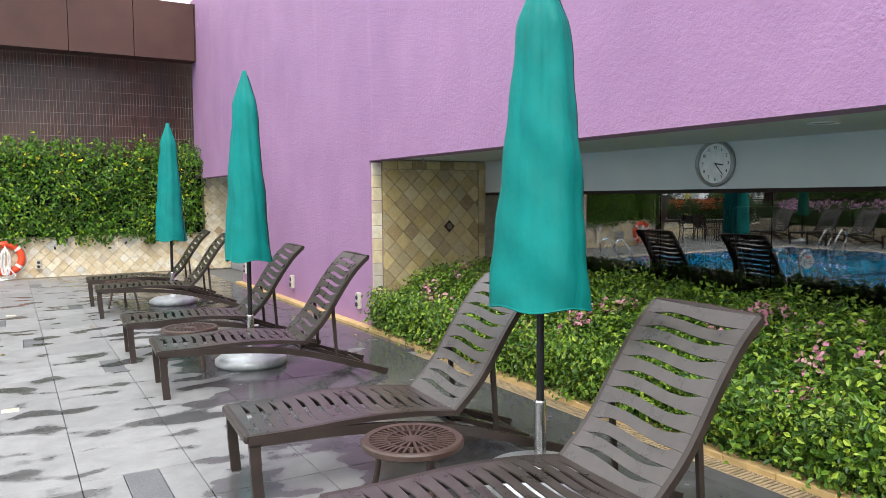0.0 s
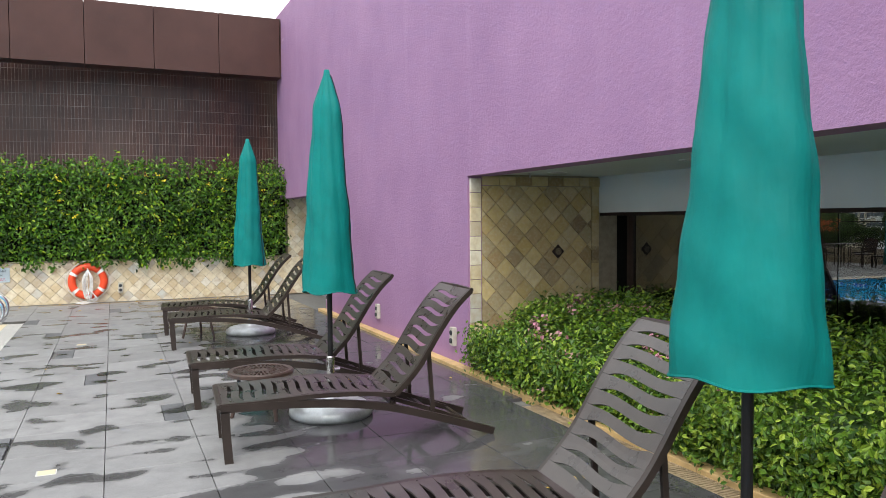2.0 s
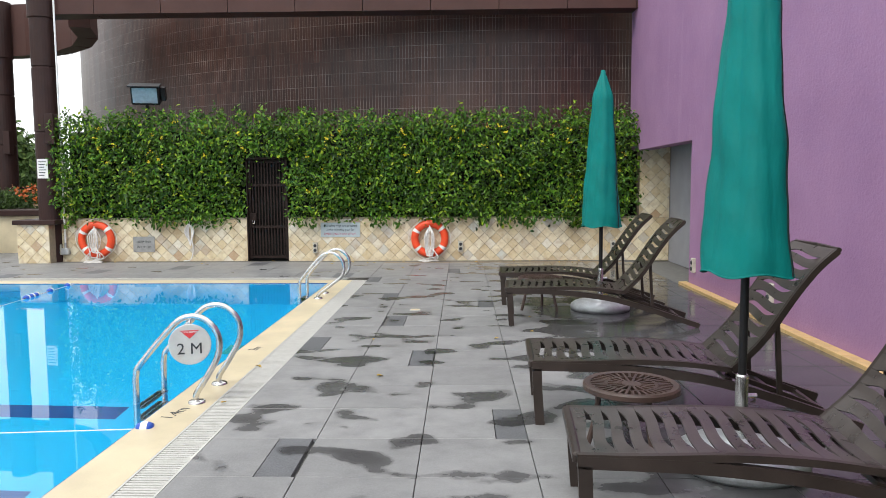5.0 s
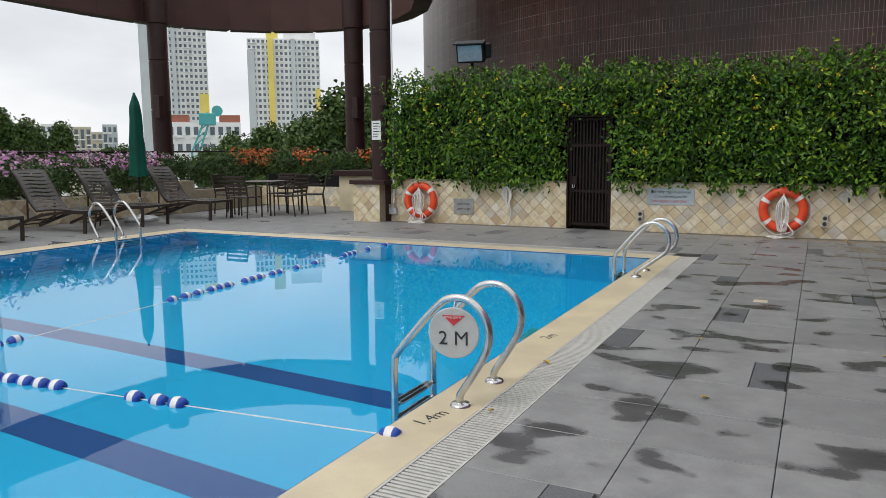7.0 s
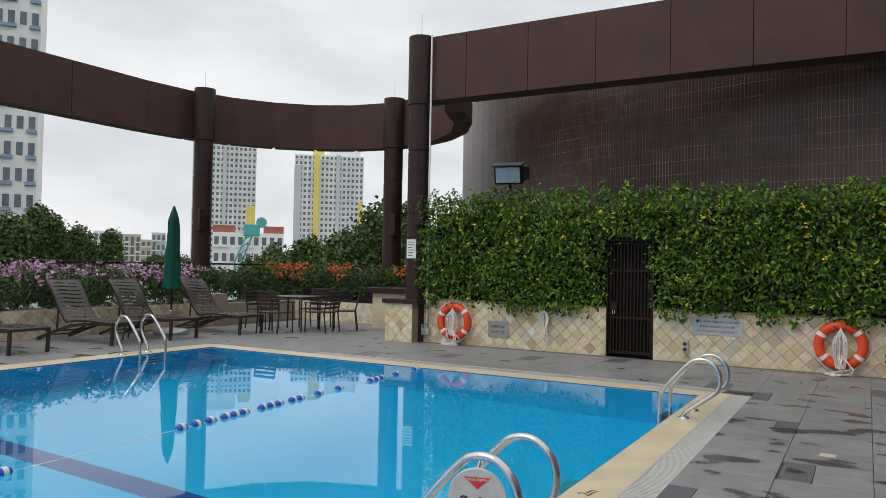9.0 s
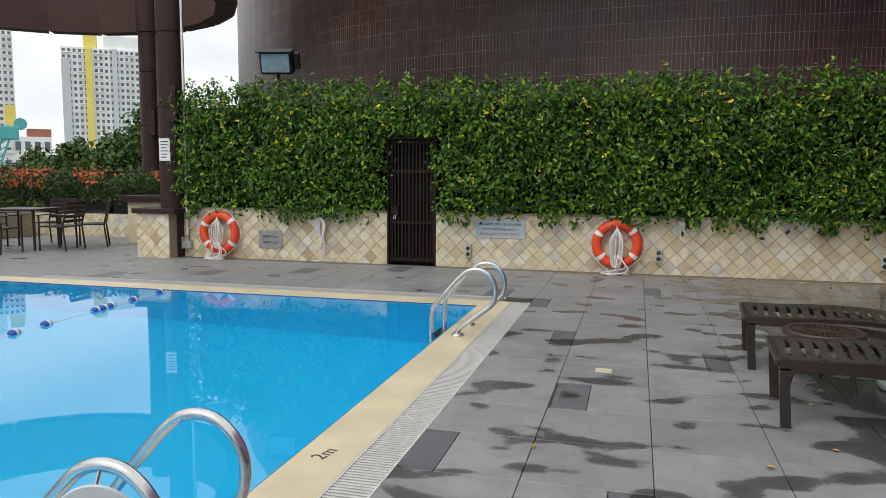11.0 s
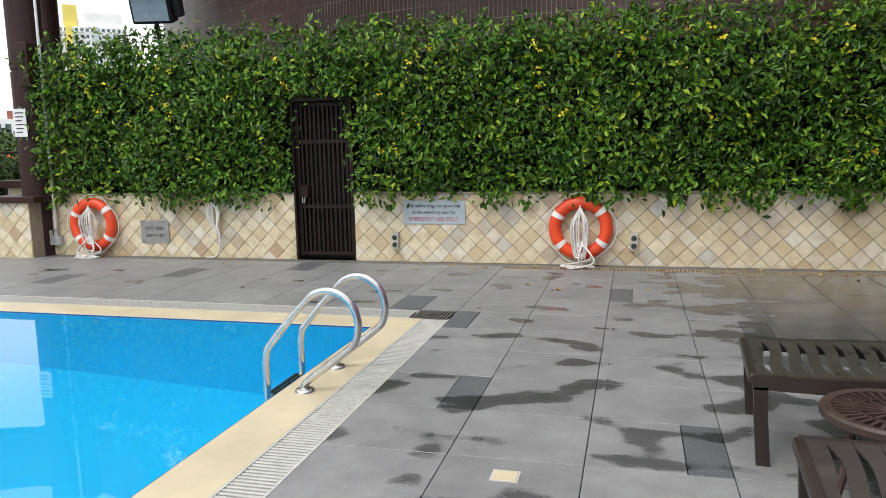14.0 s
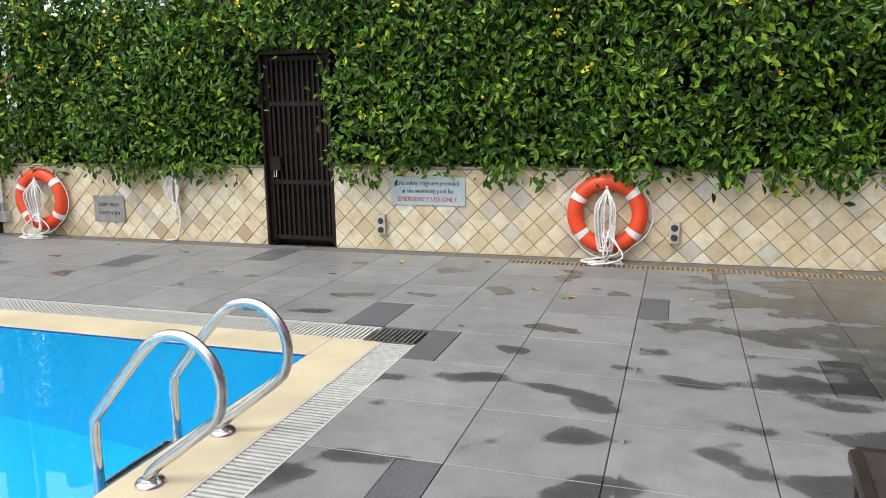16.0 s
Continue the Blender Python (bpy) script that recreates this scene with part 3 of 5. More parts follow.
box(GX1, WY - 0.01, 0.79, 3.9, WY + 0.26, 0.815, 0.004, bm=caps)
setting("wall_coping", caps, M["grout"], "thin stone coping on the low wall", "trim")
setting("alcove_tile_wall", box(3.9, WY + 0.012, 0.79, 4.46, WY + 0.25, 2.12), M["grout"], "tiled end wall of the alcove", "wall")
# added dark sheet: gaps between creeper leaves read as deep shade
setting("creeper_shade_backing", box(-6.9, WY + 0.36, 0.0, WX + 0.2, WY + 0.48, 2.45), M["near_black"], "dark backing added behind the creeper for shaded gaps", "wall")

# curved mosaic tower
TC, TR = (2.0, 33.1), 14.6
me = bpy.data.meshes.new("tower")
vs, fs, uvs = [], [], []
K = 90
for i in range(K + 1):
    a = radians(170 + 200 * i / K)
    for z in (-8.0, 6.05):
        vs.append((TC[0] + TR * math.cos(a), TC[1] + TR * math.sin(a), z))
        uvs.append((a * TR, z))
for i in range(K):
    fs.append((2 * i, 2 * i + 2, 2 * i + 3, 2 * i + 1))
top = [2 * i + 1 for i in range(K + 1)]
fs.append(top)
me.from_pydata(vs, [], fs)
ul = me.uv_layers.new(name="UVMap")
for lp in me.loops:
    ul.data[lp.index].uv = uvs[lp.vertex_index]
me.materials.append(M["mosaic"])
tower = tagged(new("mosaic_tower", me), "curved tower wall clad in dark brown mosaic", "building", "", "structure")

# brown ring beam: straight run along the creeper wall, half circle and a run along the terrace
BZ0, BZ1 = 4.58, 5.80
beam = thing("roof_beam", "dark brown metal-clad ring beam on columns", "beam", kind="structure")
RC, RR, RV = (-10.92, 17.4), 3.88, 4.5   # ring centre, half width and half depth


def beam_panel(p, q, zt0=BZ1, zt1=BZ1, gap=0.012, th=0.45):
    p, q = Vector((*p, 0)), Vector((*q, 0))
    d = (q - p).normalized()
    nrm = Vector((-d.y, d.x, 0))
    p, q = p + d * gap / 2, q - d * gap / 2
    b = bmesh.new()
    v = [b.verts.new((c.x, c.y, z)) for c, z in ((p, BZ0), (q, BZ0), (q, zt1), (p, zt0), (p + nrm * th, BZ0), (q + nrm * th, BZ0), (q + nrm * th, zt1), (p + nrm * th, zt0))]
    for f in ((0, 1, 2, 3), (5, 4, 7, 6), (1, 5, 6, 2), (4, 0, 3, 7), (3, 2, 6, 7), (4, 5, 1, 0)):
        b.faces.new([v[k] for k in f])
    bmesh.ops.recalc_face_normals(b, faces=b.faces[:])
    part("panel", b, M["brown_panel"], beam)


xs = [-7.37 + 1.24 * i for i in range(11)]
for a, c in zip(xs, xs[1:]):
    c = min(c, WX)
    beam_panel((a, WY), (c, WY))
    if c >= WX:
        break
N = 11
for i in range(N):
    a0, a1 = radians(180 - 15 * i), radians(165 - 15 * i)
    beam_panel((RC[0] + RR * math.cos(a1), RC[1] + RV * math.sin(a1)), (RC[0] + RR * math.cos(a0), RC[1] + RV * math.sin(a0)), gap=0.0, th=-0.4)
for i in range(14):
    beam_panel((-14.8, 17.4 - 2.0 * i), (-14.8, 15.4 - 2.0 * i), th=-0.4)


def column(x, y, r, zb, label):
    c = thing("column", label, "column", pose(x, y, 0), kind="structure")
    part("shaft", lathe([(r, zb), (r, 2.4), (r * 0.94, 2.41), (r * 0.94, 2.43), (r, 2.44), (r, 3.6), (r * 0.94, 3.61), (r * 0.94, 3.63), (r, 3.64), (r, 4.5), (r * 1.12, 4.52), (r * 1.12, BZ1 + 0.03), (0, BZ1 + 0.05)], 28), M["brown_steel"], c, smooth=False)
    part("lightning_rod", tube([(0, 0, BZ1), (0, 0, BZ1 + 0.5)], 0.008, 6), M["steel"], c)
    return c


for x, y, r, zb in ((-14.33, 18.72, 0.235, 0.3), (-10.55, 21.75, 0.25, 0.5), (-7.14, 17.55, 0.215, 0.0), (-14.6, 9.0, 0.26, 0.3)):
    col = column(x, y, r, zb, "round dark brown steel column carrying the roof beam")
    part("cable_box", box(r * 0.6, -r - 0.1, 2.2, r * 0.6 + 0.16, -r + 0.06, 2.75, 0.01), M["brown_steel"], col)

# parapet and planters round the far side
par = box(-12.75, -6, -0.02, -12.55, 17.2, 0.50)
box(-12.75, 17.2, -0.02, -12.2, 17.6, 0.72, bm=par)
box(-12.75, 20.25, -0.02, -8.3, 20.45, 0.48, bm=par)
box(-12.75, 17.6, -0.02, -12.55, 20.25, 0.48, bm=par)
setting("planter_wall", par, M["grout"], "low planter wall faced with slate tiles", "wall")
soil = box(-14.4, -6, 0.0, -12.75, 20.45, 0.42)
box(-14.4, 20.45, 0.0, -8.3, 21.6, 0.42, bm=soil)
setting("planter_soil", soil, M["soil"], "dark soil in the planters", "soil")
setting("terrace_edge", box(-15.6, 23.0, -1.0, -7.0, 23.3, 0.2), M["brown_panel"], "brown edge of the terrace", "parapet")

# pier under the near column
pier = thing("pier", "tiled pier with a dark brown cap beside the wall", "pier", kind="structure")
part("body", box(-7.60, 17.19, -0.02, -7.0, 17.95, 0.72), M["grout"], pier)
part("cap", box(-7.66, 17.13, 0.72, -6.86, 17.97, 0.80, 0.008), M["brown_steel"], pier)
pier2 = thing("pier", "tiled pier with a dark brown cap by the stairs", "pier", kind="structure")
part("body", box(-9.4, 19.3, -0.02, -8.3, 20.2, 0.80), M["coping"], pier2)
part("cap", box(-9.5, 19.2, 0.80, -8.2, 20.3, 0.92, 0.008), M["brown_steel"], pier2)

# ---- planting ----


def sprigs(surface, count, per, size, rng, mat, name, spread=0.7, aspect=0.48, lean=0.8, jit=0.07):
    """Tufts of leaves over a surface; surface(rng, n) gives places and outward normals."""
    c, nn = surface(rng, count)
    c = np.repeat(c, per, 0) + rng.normal(0, jit, (len(c) * per, 3))
    nn = np.repeat(nn, per, 0)
    s = size * rng.uniform(0.6, 1.25, len(c))
    return leaves(name, c, nn, s, mat, rng, spread, aspect, 0.22, lean)


def lump(x, z, f=1.7):
    return np.sin(x * f + 1.3 * np.sin(z * 2.3)) * 0.5 + np.sin(x * f * 2.7 + z * 3.9) * 0.3 + np.sin(z * 5.1 - x * 1.1) * 0.25


def creeper_surface(rng, n):
    x = rng.uniform(-6.98, 3.84, n)
    z = 0.80 + rng.uniform(0, 1, n) ** 0.92 * (1.88 + 0.05 * np.sin(x * 2.1) + 0.04 * np.sin(x * 7.3))
    out = 0.13 + 0.13 * lump(x, z, 2.4)
    y = WY - out + 0.24 * rng.uniform(0, 1, n) ** 1.6
    over = z > 2.6
    y = np.where(over, WY + rng.uniform(-0.08, 0.4, n), y)
    keep = ~((x > GX0 - 0.05 + 0.04 * np.sin(z * 9)) & (x < GX1 + 0.02 + 0.07 * np.sin(z * 6 + 1)) & (z < 1.97))
    p = np.stack([x, y, z], 1)[keep]
    nn = np.stack([0.1 * rng.normal(0, 1, n), -np.ones(n), 0.45 + 0 * x], 1)[keep]
    nn[over[keep]] = (0, -0.5, 0.9)
    return p, nn


rc = np.random.default_rng(11)
creeper = tagged(new("creeper_hedge", sprigs(creeper_surface, 5300, 7, 0.082, rc, M["ivy"], "creeper_hedge")),
                 "dense green flowering creeper covering the wall above the tiles", "creeper", "", "stuff")


def creeper_tips(rng, n):
    x = rng.choice(np.array([-6.7, -6.3, -5.0, -4.75, -4.4, -4.1, -2.3, -2.15, -0.9, -0.75, 0.1, 0.25, 1.0, 1.4, 1.6, 1.9, 2.7, 3.3]), n) + rng.normal(0, 0.07, n)
    z = rng.uniform(0.68, 0.85, n)
    return np.stack([x, WY - 0.05 - rng.uniform(0, 0.12, n), z], 1), np.tile((0.0, -1.0, 0.3), (n, 1))


tips = tagged(new("creeper_tips", sprigs(creeper_tips, 110, 6, 0.095, rc, M["ivy"], "creeper_tips", jit=0.05, lean=1.5)), "creeper shoots hanging over the wall coping", "creeper", "", "stuff")


def creeper_top(rng, n):
    x = rng.uniform(-6.9, 3.8, n)
    k = rng.integers(0, 26, n)
    x = -6.8 + k * 0.41 + rng.normal(0, 0.05, n)
    z = 2.63 + np.abs(rng.normal(0, 0.10, n))
    return np.stack([x, WY + rng.uniform(-0.05, 0.3, n), z], 1), np.tile((0.0, -0.6, 0.8), (n, 1))


shoots = tagged(new("creeper_shoots", sprigs(creeper_top, 300, 5, 0.085, rc, M["ivy"], "creeper_shoots", jit=0.045, lean=-0.6)), "light green shoots along the top of the creeper", "creeper", "", "stuff")


def yellow_spots(rng, n):
    x = rng.uniform(-6.6, 3.6, n)
    z = 0.95 + rng.uniform(0, 1, n) ** 0.6 * 1.65
    keep = ~((x > GX0 - 0.1) & (x < GX1 + 0.1) & (z < 2.0))
    return np.stack([x, WY - 0.2 - 0.07 * lump(x, z), z], 1)[keep], np.tile((0.0, -1.0, 0.4), (n, 1))[keep]


tagged(new("creeper_flowers", sprigs(yellow_spots, 60, 6, 0.038, rc, M["yellow_fl"], "creeper_flowers", jit=0.025, aspect=0.8)), "small yellow flowers on the creeper", "flowers", "", "stuff")

# wires of the trellis behind the creeper
trellis = thing("trellis", "thin grey wire trellis carrying the creeper", "trellis", kind="structure")
for i in range(22):
    x = -6.8 + i * 0.5
    if GX0 - 0.1 < x < GX1 + 0.1:
        continue
    part("wire", tube([(x, WY + 0.05, 0.8), (x, WY + 0.05, 2.5)], 0.006, 5), M["gate"], trellis)

# shrub bed by the windows
BY0, BY1 = -2.5, 8.42


def bed_top(x, y):
    t = np.clip((x - 3.72) / 0.85, 0, 1)
    rise = np.sin(t * np.pi / 2)
    end = np.clip((BY1 - y) / 0.35, 0, 1) ** 0.5
    return (0.10 + 0.62 * rise) * (0.55 + 0.45 * end) + 0.06 * lump(x * 2.2, y * 1.6)


# dark mound added below the leaves; blocks the view through, reads as inner shade
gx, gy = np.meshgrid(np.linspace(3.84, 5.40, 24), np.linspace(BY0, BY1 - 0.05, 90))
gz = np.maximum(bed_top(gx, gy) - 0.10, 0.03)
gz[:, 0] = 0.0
me = bpy.data.meshes.new("bed_shade_backing")
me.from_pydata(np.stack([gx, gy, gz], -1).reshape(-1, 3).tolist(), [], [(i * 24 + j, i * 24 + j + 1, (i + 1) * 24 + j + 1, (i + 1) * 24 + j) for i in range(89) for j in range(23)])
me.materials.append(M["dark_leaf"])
tagged(new("shrub_core", me), "dark backing mound added for the shade under the shrub leaves", "shrub", "", "stuff")


def bed_surface(rng, n):
    y = BY0 + (BY1 - BY0) * rng.uniform(0, 1, n)
    u = rng.uniform(0, 1, n)
    x = 3.76 + 1.58 * u ** 1.25
    z = bed_top(x, y)
    side = rng.uniform(0, 1, n) < 0.30
    x = np.where(side, 3.80 + rng.normal(0, 0.05, n), x)
    z = np.where(side, rng.uniform(0.04, 0.45, n), z)
    z = np.maximum(z + rng.normal(0, 0.025, n), 0.04)
    nn = np.stack([np.where(side, -1.0, -0.25), 0 * x, np.where(side, 0.5, 1.0)], 1)
    return np.stack([x, y, z], 1), nn


rs = np.random.default_rng(5)
tagged(new("shrub_bed", sprigs(bed_surface, 12500, 6, 0.049, rs, M["shrub"], "shrub_bed", spread=0.6, aspect=0.56, lean=0.2, jit=0.045)), "clipped bed of bright green leafy shrubs with pink blooms", "shrub", "", "stuff")


def bed_flowers(rng, n):
    c = rng.uniform(0, 1, (48, 2))
    k = rng.integers(0, 48, n)
    y = BY0 + (BY1 - 0.6 - BY0) * c[k, 0] + rng.normal(0, 0.10, n)
    x = 3.85 + 0.9 * c[k, 1] ** 1.5 + rng.normal(0, 0.06, n)
    z = np.maximum(bed_top(x, y), 0.1) + rng.uniform(0.0, 0.06, n)
    return np.stack([x, y, z], 1), np.tile((-0.5, 0.0, 1.0), (n, 1))


tagged(new("shrub_flowers", sprigs(bed_flowers, 420, 5, 0.042, rs, M["pink_fl"], "shrub_flowers", jit=0.018, aspect=0.9)), "small pink flower heads on the shrub bed", "flowers", "", "stuff")

# ---- window wall and the room behind ----
win = thing("window_1", "long dark tinted window wall above the planting bed", "window", kind="structure")
edges = [-8.8, -7.6, -6.4, -5.2, -4.0, -2.8, -1.6, -0.4, 0.8, 2.0, 3.2, 4.4, 5.6, 6.8, 8.0]
for a, c in zip(edges, edges[1:]):
    g = part("pane", box(5.50, a + 0.004, 0.30, 5.512, c - 0.004, 1.60), M["glass"], win)
    g.visible_shadow = False
part("top_rail", box(5.47, -8.8, 1.585, 5.56, 8.56, 1.62), M["gate"], win)
part("sill", box(5.46, -8.8, 0.30, 5.58, 8.56, 0.33), M["gate"], win)
part("jamb", box(5.48, 8.0, 0.33, 5.55, 8.1, 1.585), M["gate"], win, "reddish brown door jamb")
tread = thing("treadmill", "black treadmill standing behind the tinted glass", "treadmill", pose(7.2, 6.2, 0.02, 0, 0, 90), "gym machines")
part("deck", box(-0.85, -0.36, 0.06, 0.85, 0.36, 0.2, 0.02), M["black"], tread)
part("belt", box(-0.8, -0.25, 0.2, 0.7, 0.25, 0.206), M["near_black"], tread)
for s in (-1, 1):
    part("upright", tube([(0.7, s * 0.34, 0.18), (0.9, s * 0.34, 1.15)], 0.03, 8), M["black"], tread)
    part("handrail", tube([(0.9, s * 0.34, 1.05), (0.3, s * 0.34, 0.95)], 0.02, 8), M["black"], tread)
part("console", box(0.82, -0.36, 1.12, 0.95, 0.36, 1.42, 0.02), M["black"], tread)
for y in (4.9, 3.6, 2.3, 1.0):
    copy_thing(tread, pose(7.2, y, 0.02, 0, 0, 90))
fan = thing("wall_fan", "round black wall fan inside the room", "fan", pose(5.95, 6.0, 1.48))
part("guard", lathe([(0.0, -0.06), (0.16, -0.05), (0.2, 0), (0.16, 0.05), (0, 0.06)], 24), M["black"], fan).rotation_euler = (0, radians(90), 0)
part("bracket", box(-0.02, -0.02, 0.1, 0.02, 0.02, 1.22), M["black"], fan)

clock = thing("wall_clock", "round white wall clock with a grey rim", "clock", pose(5.45, 4.92, 1.84, 0, -90, 0))
part("rim", lathe([(0.165, 0.0), (0.2, 0.0), (0.205, 0.02), (0.195, 0.045), (0.178, 0.04), (0.172, 0.015)], 40), M["plaque"], clock, smooth=True)
part("face", lathe([(0.0, 0.016), (0.176, 0.016), (0.176, 0.002), (0, 0.002)], 40), M["white"], clock)
for h in range(1, 13):
    a = radians(30 * h)
    writing(str(h), 0.042, M["ink"], clock, Matrix.Translation((0.135 * math.cos(a), -0.135 * math.sin(a) * 1.0, 0.018)) @ pose(0, 0, 0, 0, 0, -90), "numeral")
for ln, ang, w in ((0.085, 100, 0.010), (0.13, 140, 0.007)):
    a = radians(ang)
    part("clock_hand", tube([(0, 0, 0.021), (ln * math.cos(a), -ln * math.sin(a), 0.021)], w / 2, 5), M["ink"], clock)

for x, y in ((4.6, 3.4), (4.7, 6.3), (4.55, 8.0)):
    dl = thing("downlight", "recessed round downlight in the soffit, unlit", "downlight", pose(x, y, 2.02))
    part("trim_ring", lathe([(0.07, 0), (0.095, 0), (0.095, -0.008), (0.07, -0.004)], 24), M["white"], dl)
    part("lens", lathe([(0, -0.003), (0.07, -0.003), (0.07, 0.0)], 24), M["plaque"], dl)
for y in (5.9, 8.2):
    sp = thing("sprinkler", "small metal sprinkler head on the soffit", "sprinkler", pose(4.35, y, 2.02))
    part("stem", lathe([(0.018, 0), (0.018, -0.012), (0.007, -0.014), (0.007, -0.04), (0, -0.04)], 12), M["galv"], sp)
    part("deflector", lathe([(0, -0.045), (0.016, -0.045), (0.016, -0.042), (0, -0.04)], 12), M["galv"], sp)

# ---- gate in the creeper wall ----
gate = thing("iron_gate", "rusty dark brown barred iron gate, closed", "gate", pose(GX0, WY + 0.06, 0))
gw, gh = GX1 - GX0, 1.89
for a, c in ((0.02, 0.07), (gw - 0.07, gw - 0.02)):
    part("stile", box(a, 0, 0.03, c, 0.04, gh), M["gate"], gate)
for z in (0.05, 0.62, 1.40, gh - 0.05):
    part("cross_bar", box(0.07, 0.004, z, gw - 0.07, 0.036, z + 0.045), M["gate"], gate)
for i in range(11):
    x = 0.10 + i * (gw - 0.2) / 10
    part("upright_bar", box(x - 0.012, 0.008, 0.06, x + 0.012, 0.03, gh - 0.05), M["gate"], gate)
part("lock_box", box(0.05, -0.03, 0.76, 0.17, 0.0, 0.90, 0.006), M["gate"], gate)
part("hasp", tube([(0.1, -0.035, 0.76), (0.1, -0.045, 0.70), (0.13, -0.045, 0.70), (0.13, -0.035, 0.76)], 0.006, 6), M["steel"], gate)
gfr = thing("door_1", "dark brown steel frame round the gate", "door frame", kind="structure")
part("post", box(GX0 - 0.0, WY + 0.0, 0, GX0 + 0.02, WY + 0.24, 1.93), M["gate"], gfr)
part("post", box(GX1 - 0.02, WY + 0.0, 0, GX1, WY + 0.24, 1.93), M["gate"], gfr)
part("head", box(GX0 + 0.02, WY + 0.0, 1.90, GX1 - 0.02, WY + 0.24, 1.94), M["gate"], gfr)
# added near-black sheet standing in for the shade behind the bars
part("dark_backing", box(GX0 + 0.02, WY + 0.16, 0, GX1 - 0.02, WY + 0.2, 1.9), M["near_black"], gfr)

# ---- lifebuoys ----


def lifebuoy(x, z, label):
    b = thing("lifebuoy", label, "lifebuoy", pose(x, WY - 0.075, z, 90, 0, 0), "lifebuoys on the wall")
    R, r = 0.28, 0.068
    ring = lathe([(R + r * math.cos(2 * math.pi * k / 14), r * 0.85 * math.sin(2 * math.pi * k / 14)) for k in range(14)], 48, close=True)
    part("ring", ring, M["orange"], b, smooth=True)
    for a in (40, 150, 220, 325):
        pts = []
        band = bmesh.new()
        rows = []
        for da in (-5.5, 5.5):
            t = radians(a + da)
            rows.append([band.verts.new(((R + (r + 0.004) * math.cos(2 * math.pi * k / 14)) * math.cos(t), (R + (r + 0.004) * math.cos(2 * math.pi * k / 14)) * math.sin(t), (r * 0.85 + 0.004) * math.sin(2 * math.pi * k / 14))) for k in range(14)])
        for k in range(14):
            band.faces.new((rows[0][k], rows[0][(k + 1) % 14], rows[1][(k + 1) % 14], rows[1][k]))
        part("white_band", band, M["white"], b)
    pts = []
    for i in range(65):
        t = 2 * math.pi * i / 64
        q = R + r + 0.008 + 0.035 * abs(math.sin(2 * (t - radians(40))))
        pts.append((q * math.cos(t), q * math.sin(t), 0.01))
    part("grab_line", tube(pts[:-1], 0.006, 6, closed=True), M["rope"], b)
    part("hook", tube([(0, 0.2, -0.06), (0, 0.2, 0.06), (0, 0.25, 0.075)], 0.012, 6), M["white"], b)
    rg = random.Random(int(x * 10))
    coil = thing("rope_coil", "coiled white throwing rope hung over the lifebuoy", "rope", pose(x, WY - 0.13, z, 90, 0, 0), "throwing ropes")
    for k in range(9):
        w, d, o = rg.uniform(0.025, 0.09), rg.uniform(0.30, 0.50), rg.uniform(-0.03, 0.03)
        ctrl = [(o * 0.3, 0.22, 0.02), (o - w, 0.05, 0.035 + 0.008 * k), (o - w * 0.7, 0.2 - d, 0.03), (o, 0.17 - d, 0.045), (o + w * 0.7, 0.2 - d, 0.03), (o + w, 0.05, 0.03 + 0.008 * k), (o * 0.3, 0.225, 0.02)]
        part("loop", tube(curve_pts(ctrl, 26), 0.0075, 6), M["rope"], coil)
    zf = 0.012 - z
    for k in range(5):
        ctrl = [(rg.uniform(-0.04, 0.04), -0.15, 0.04)]
        for j in range(5):
            ctrl.append((rg.uniform(-0.24, 0.2), zf + 0.004 * k + (0.08 if j == 0 else 0), rg.uniform(0.0, 0.20)))
        part("tail", tube(curve_pts(ctrl, 34), 0.0075, 6), M["rope"], coil)
    return b


lifebuoy(0.03, 0.42, "orange lifebuoy with white bands hung on the tiled wall")
lifebuoy(-6.24, 0.42, "orange lifebuoy with white bands hung on the tiled wall")

# ---- signs ----
sign = thing("safety_sign", "grey-blue printed sign about life safety rings", "sign", pose(-1.645, WY - 0.012, 0.585, 90, 0, 0))
part("board", box(-0.37, -0.135, 0, 0.37, 0.135, 0.008, 0.002), M["sign_grey"], sign)
for txt, y, mat, w in (("Life safety rings are provided", 0.075, M["ink"], 0.62), ("at the swimming pool for", 0.0, M["ink"], 0.52), ("EMERGENCY USE ONLY.", -0.08, M["red_ink"], 0.60)):
    writing(txt, 0.062, mat, sign, pose(0, y, 0.0095), width=w)
plq = thing("depth_plaque", "brushed grey metal depth plaque on the wall", "sign", pose(-5.365, WY - 0.012, 0.325, 90, 0, 0))
part("plate", box(-0.205, -0.145, 0, 0.205, 0.145, 0.008, 0.002), M["plaque"], plq)
for txt, y in (("DEEP END", 0.045), ("DEPTH 2M", -0.05)):
    writing(txt, 0.055, M["ink"], plq, pose(0, y, 0.0095), width=0.27)


def socket(m, label):
    s = thing("wall_socket", label, "socket", m, "outdoor wall sockets")
    part("box", box(-0.045, -0.10, 0, 0.045, 0.10, 0.05, 0.008), M["socket"], s)
    part("cover", lathe([(0, 0.062), (0.022, 0.06), (0.03, 0.05), (0.03, 0.045)], 16), M["ink"], s, "dark round cover").location = (0, 0.04, 0)
    part("knob", lathe([(0, 0.066), (0.026, 0.064), (0.03, 0.05)], 16), M["ink"], s).location = (0, -0.045, 0)
    return s


for x, z in ((-2.12, 0.25), (0.60, 0.27), (3.42, 0.27), (-6.98, 0.23)):
    socket(pose(x, WY - 0.008, z, 90, 0, 0), "white weatherproof socket on the tiled wall")
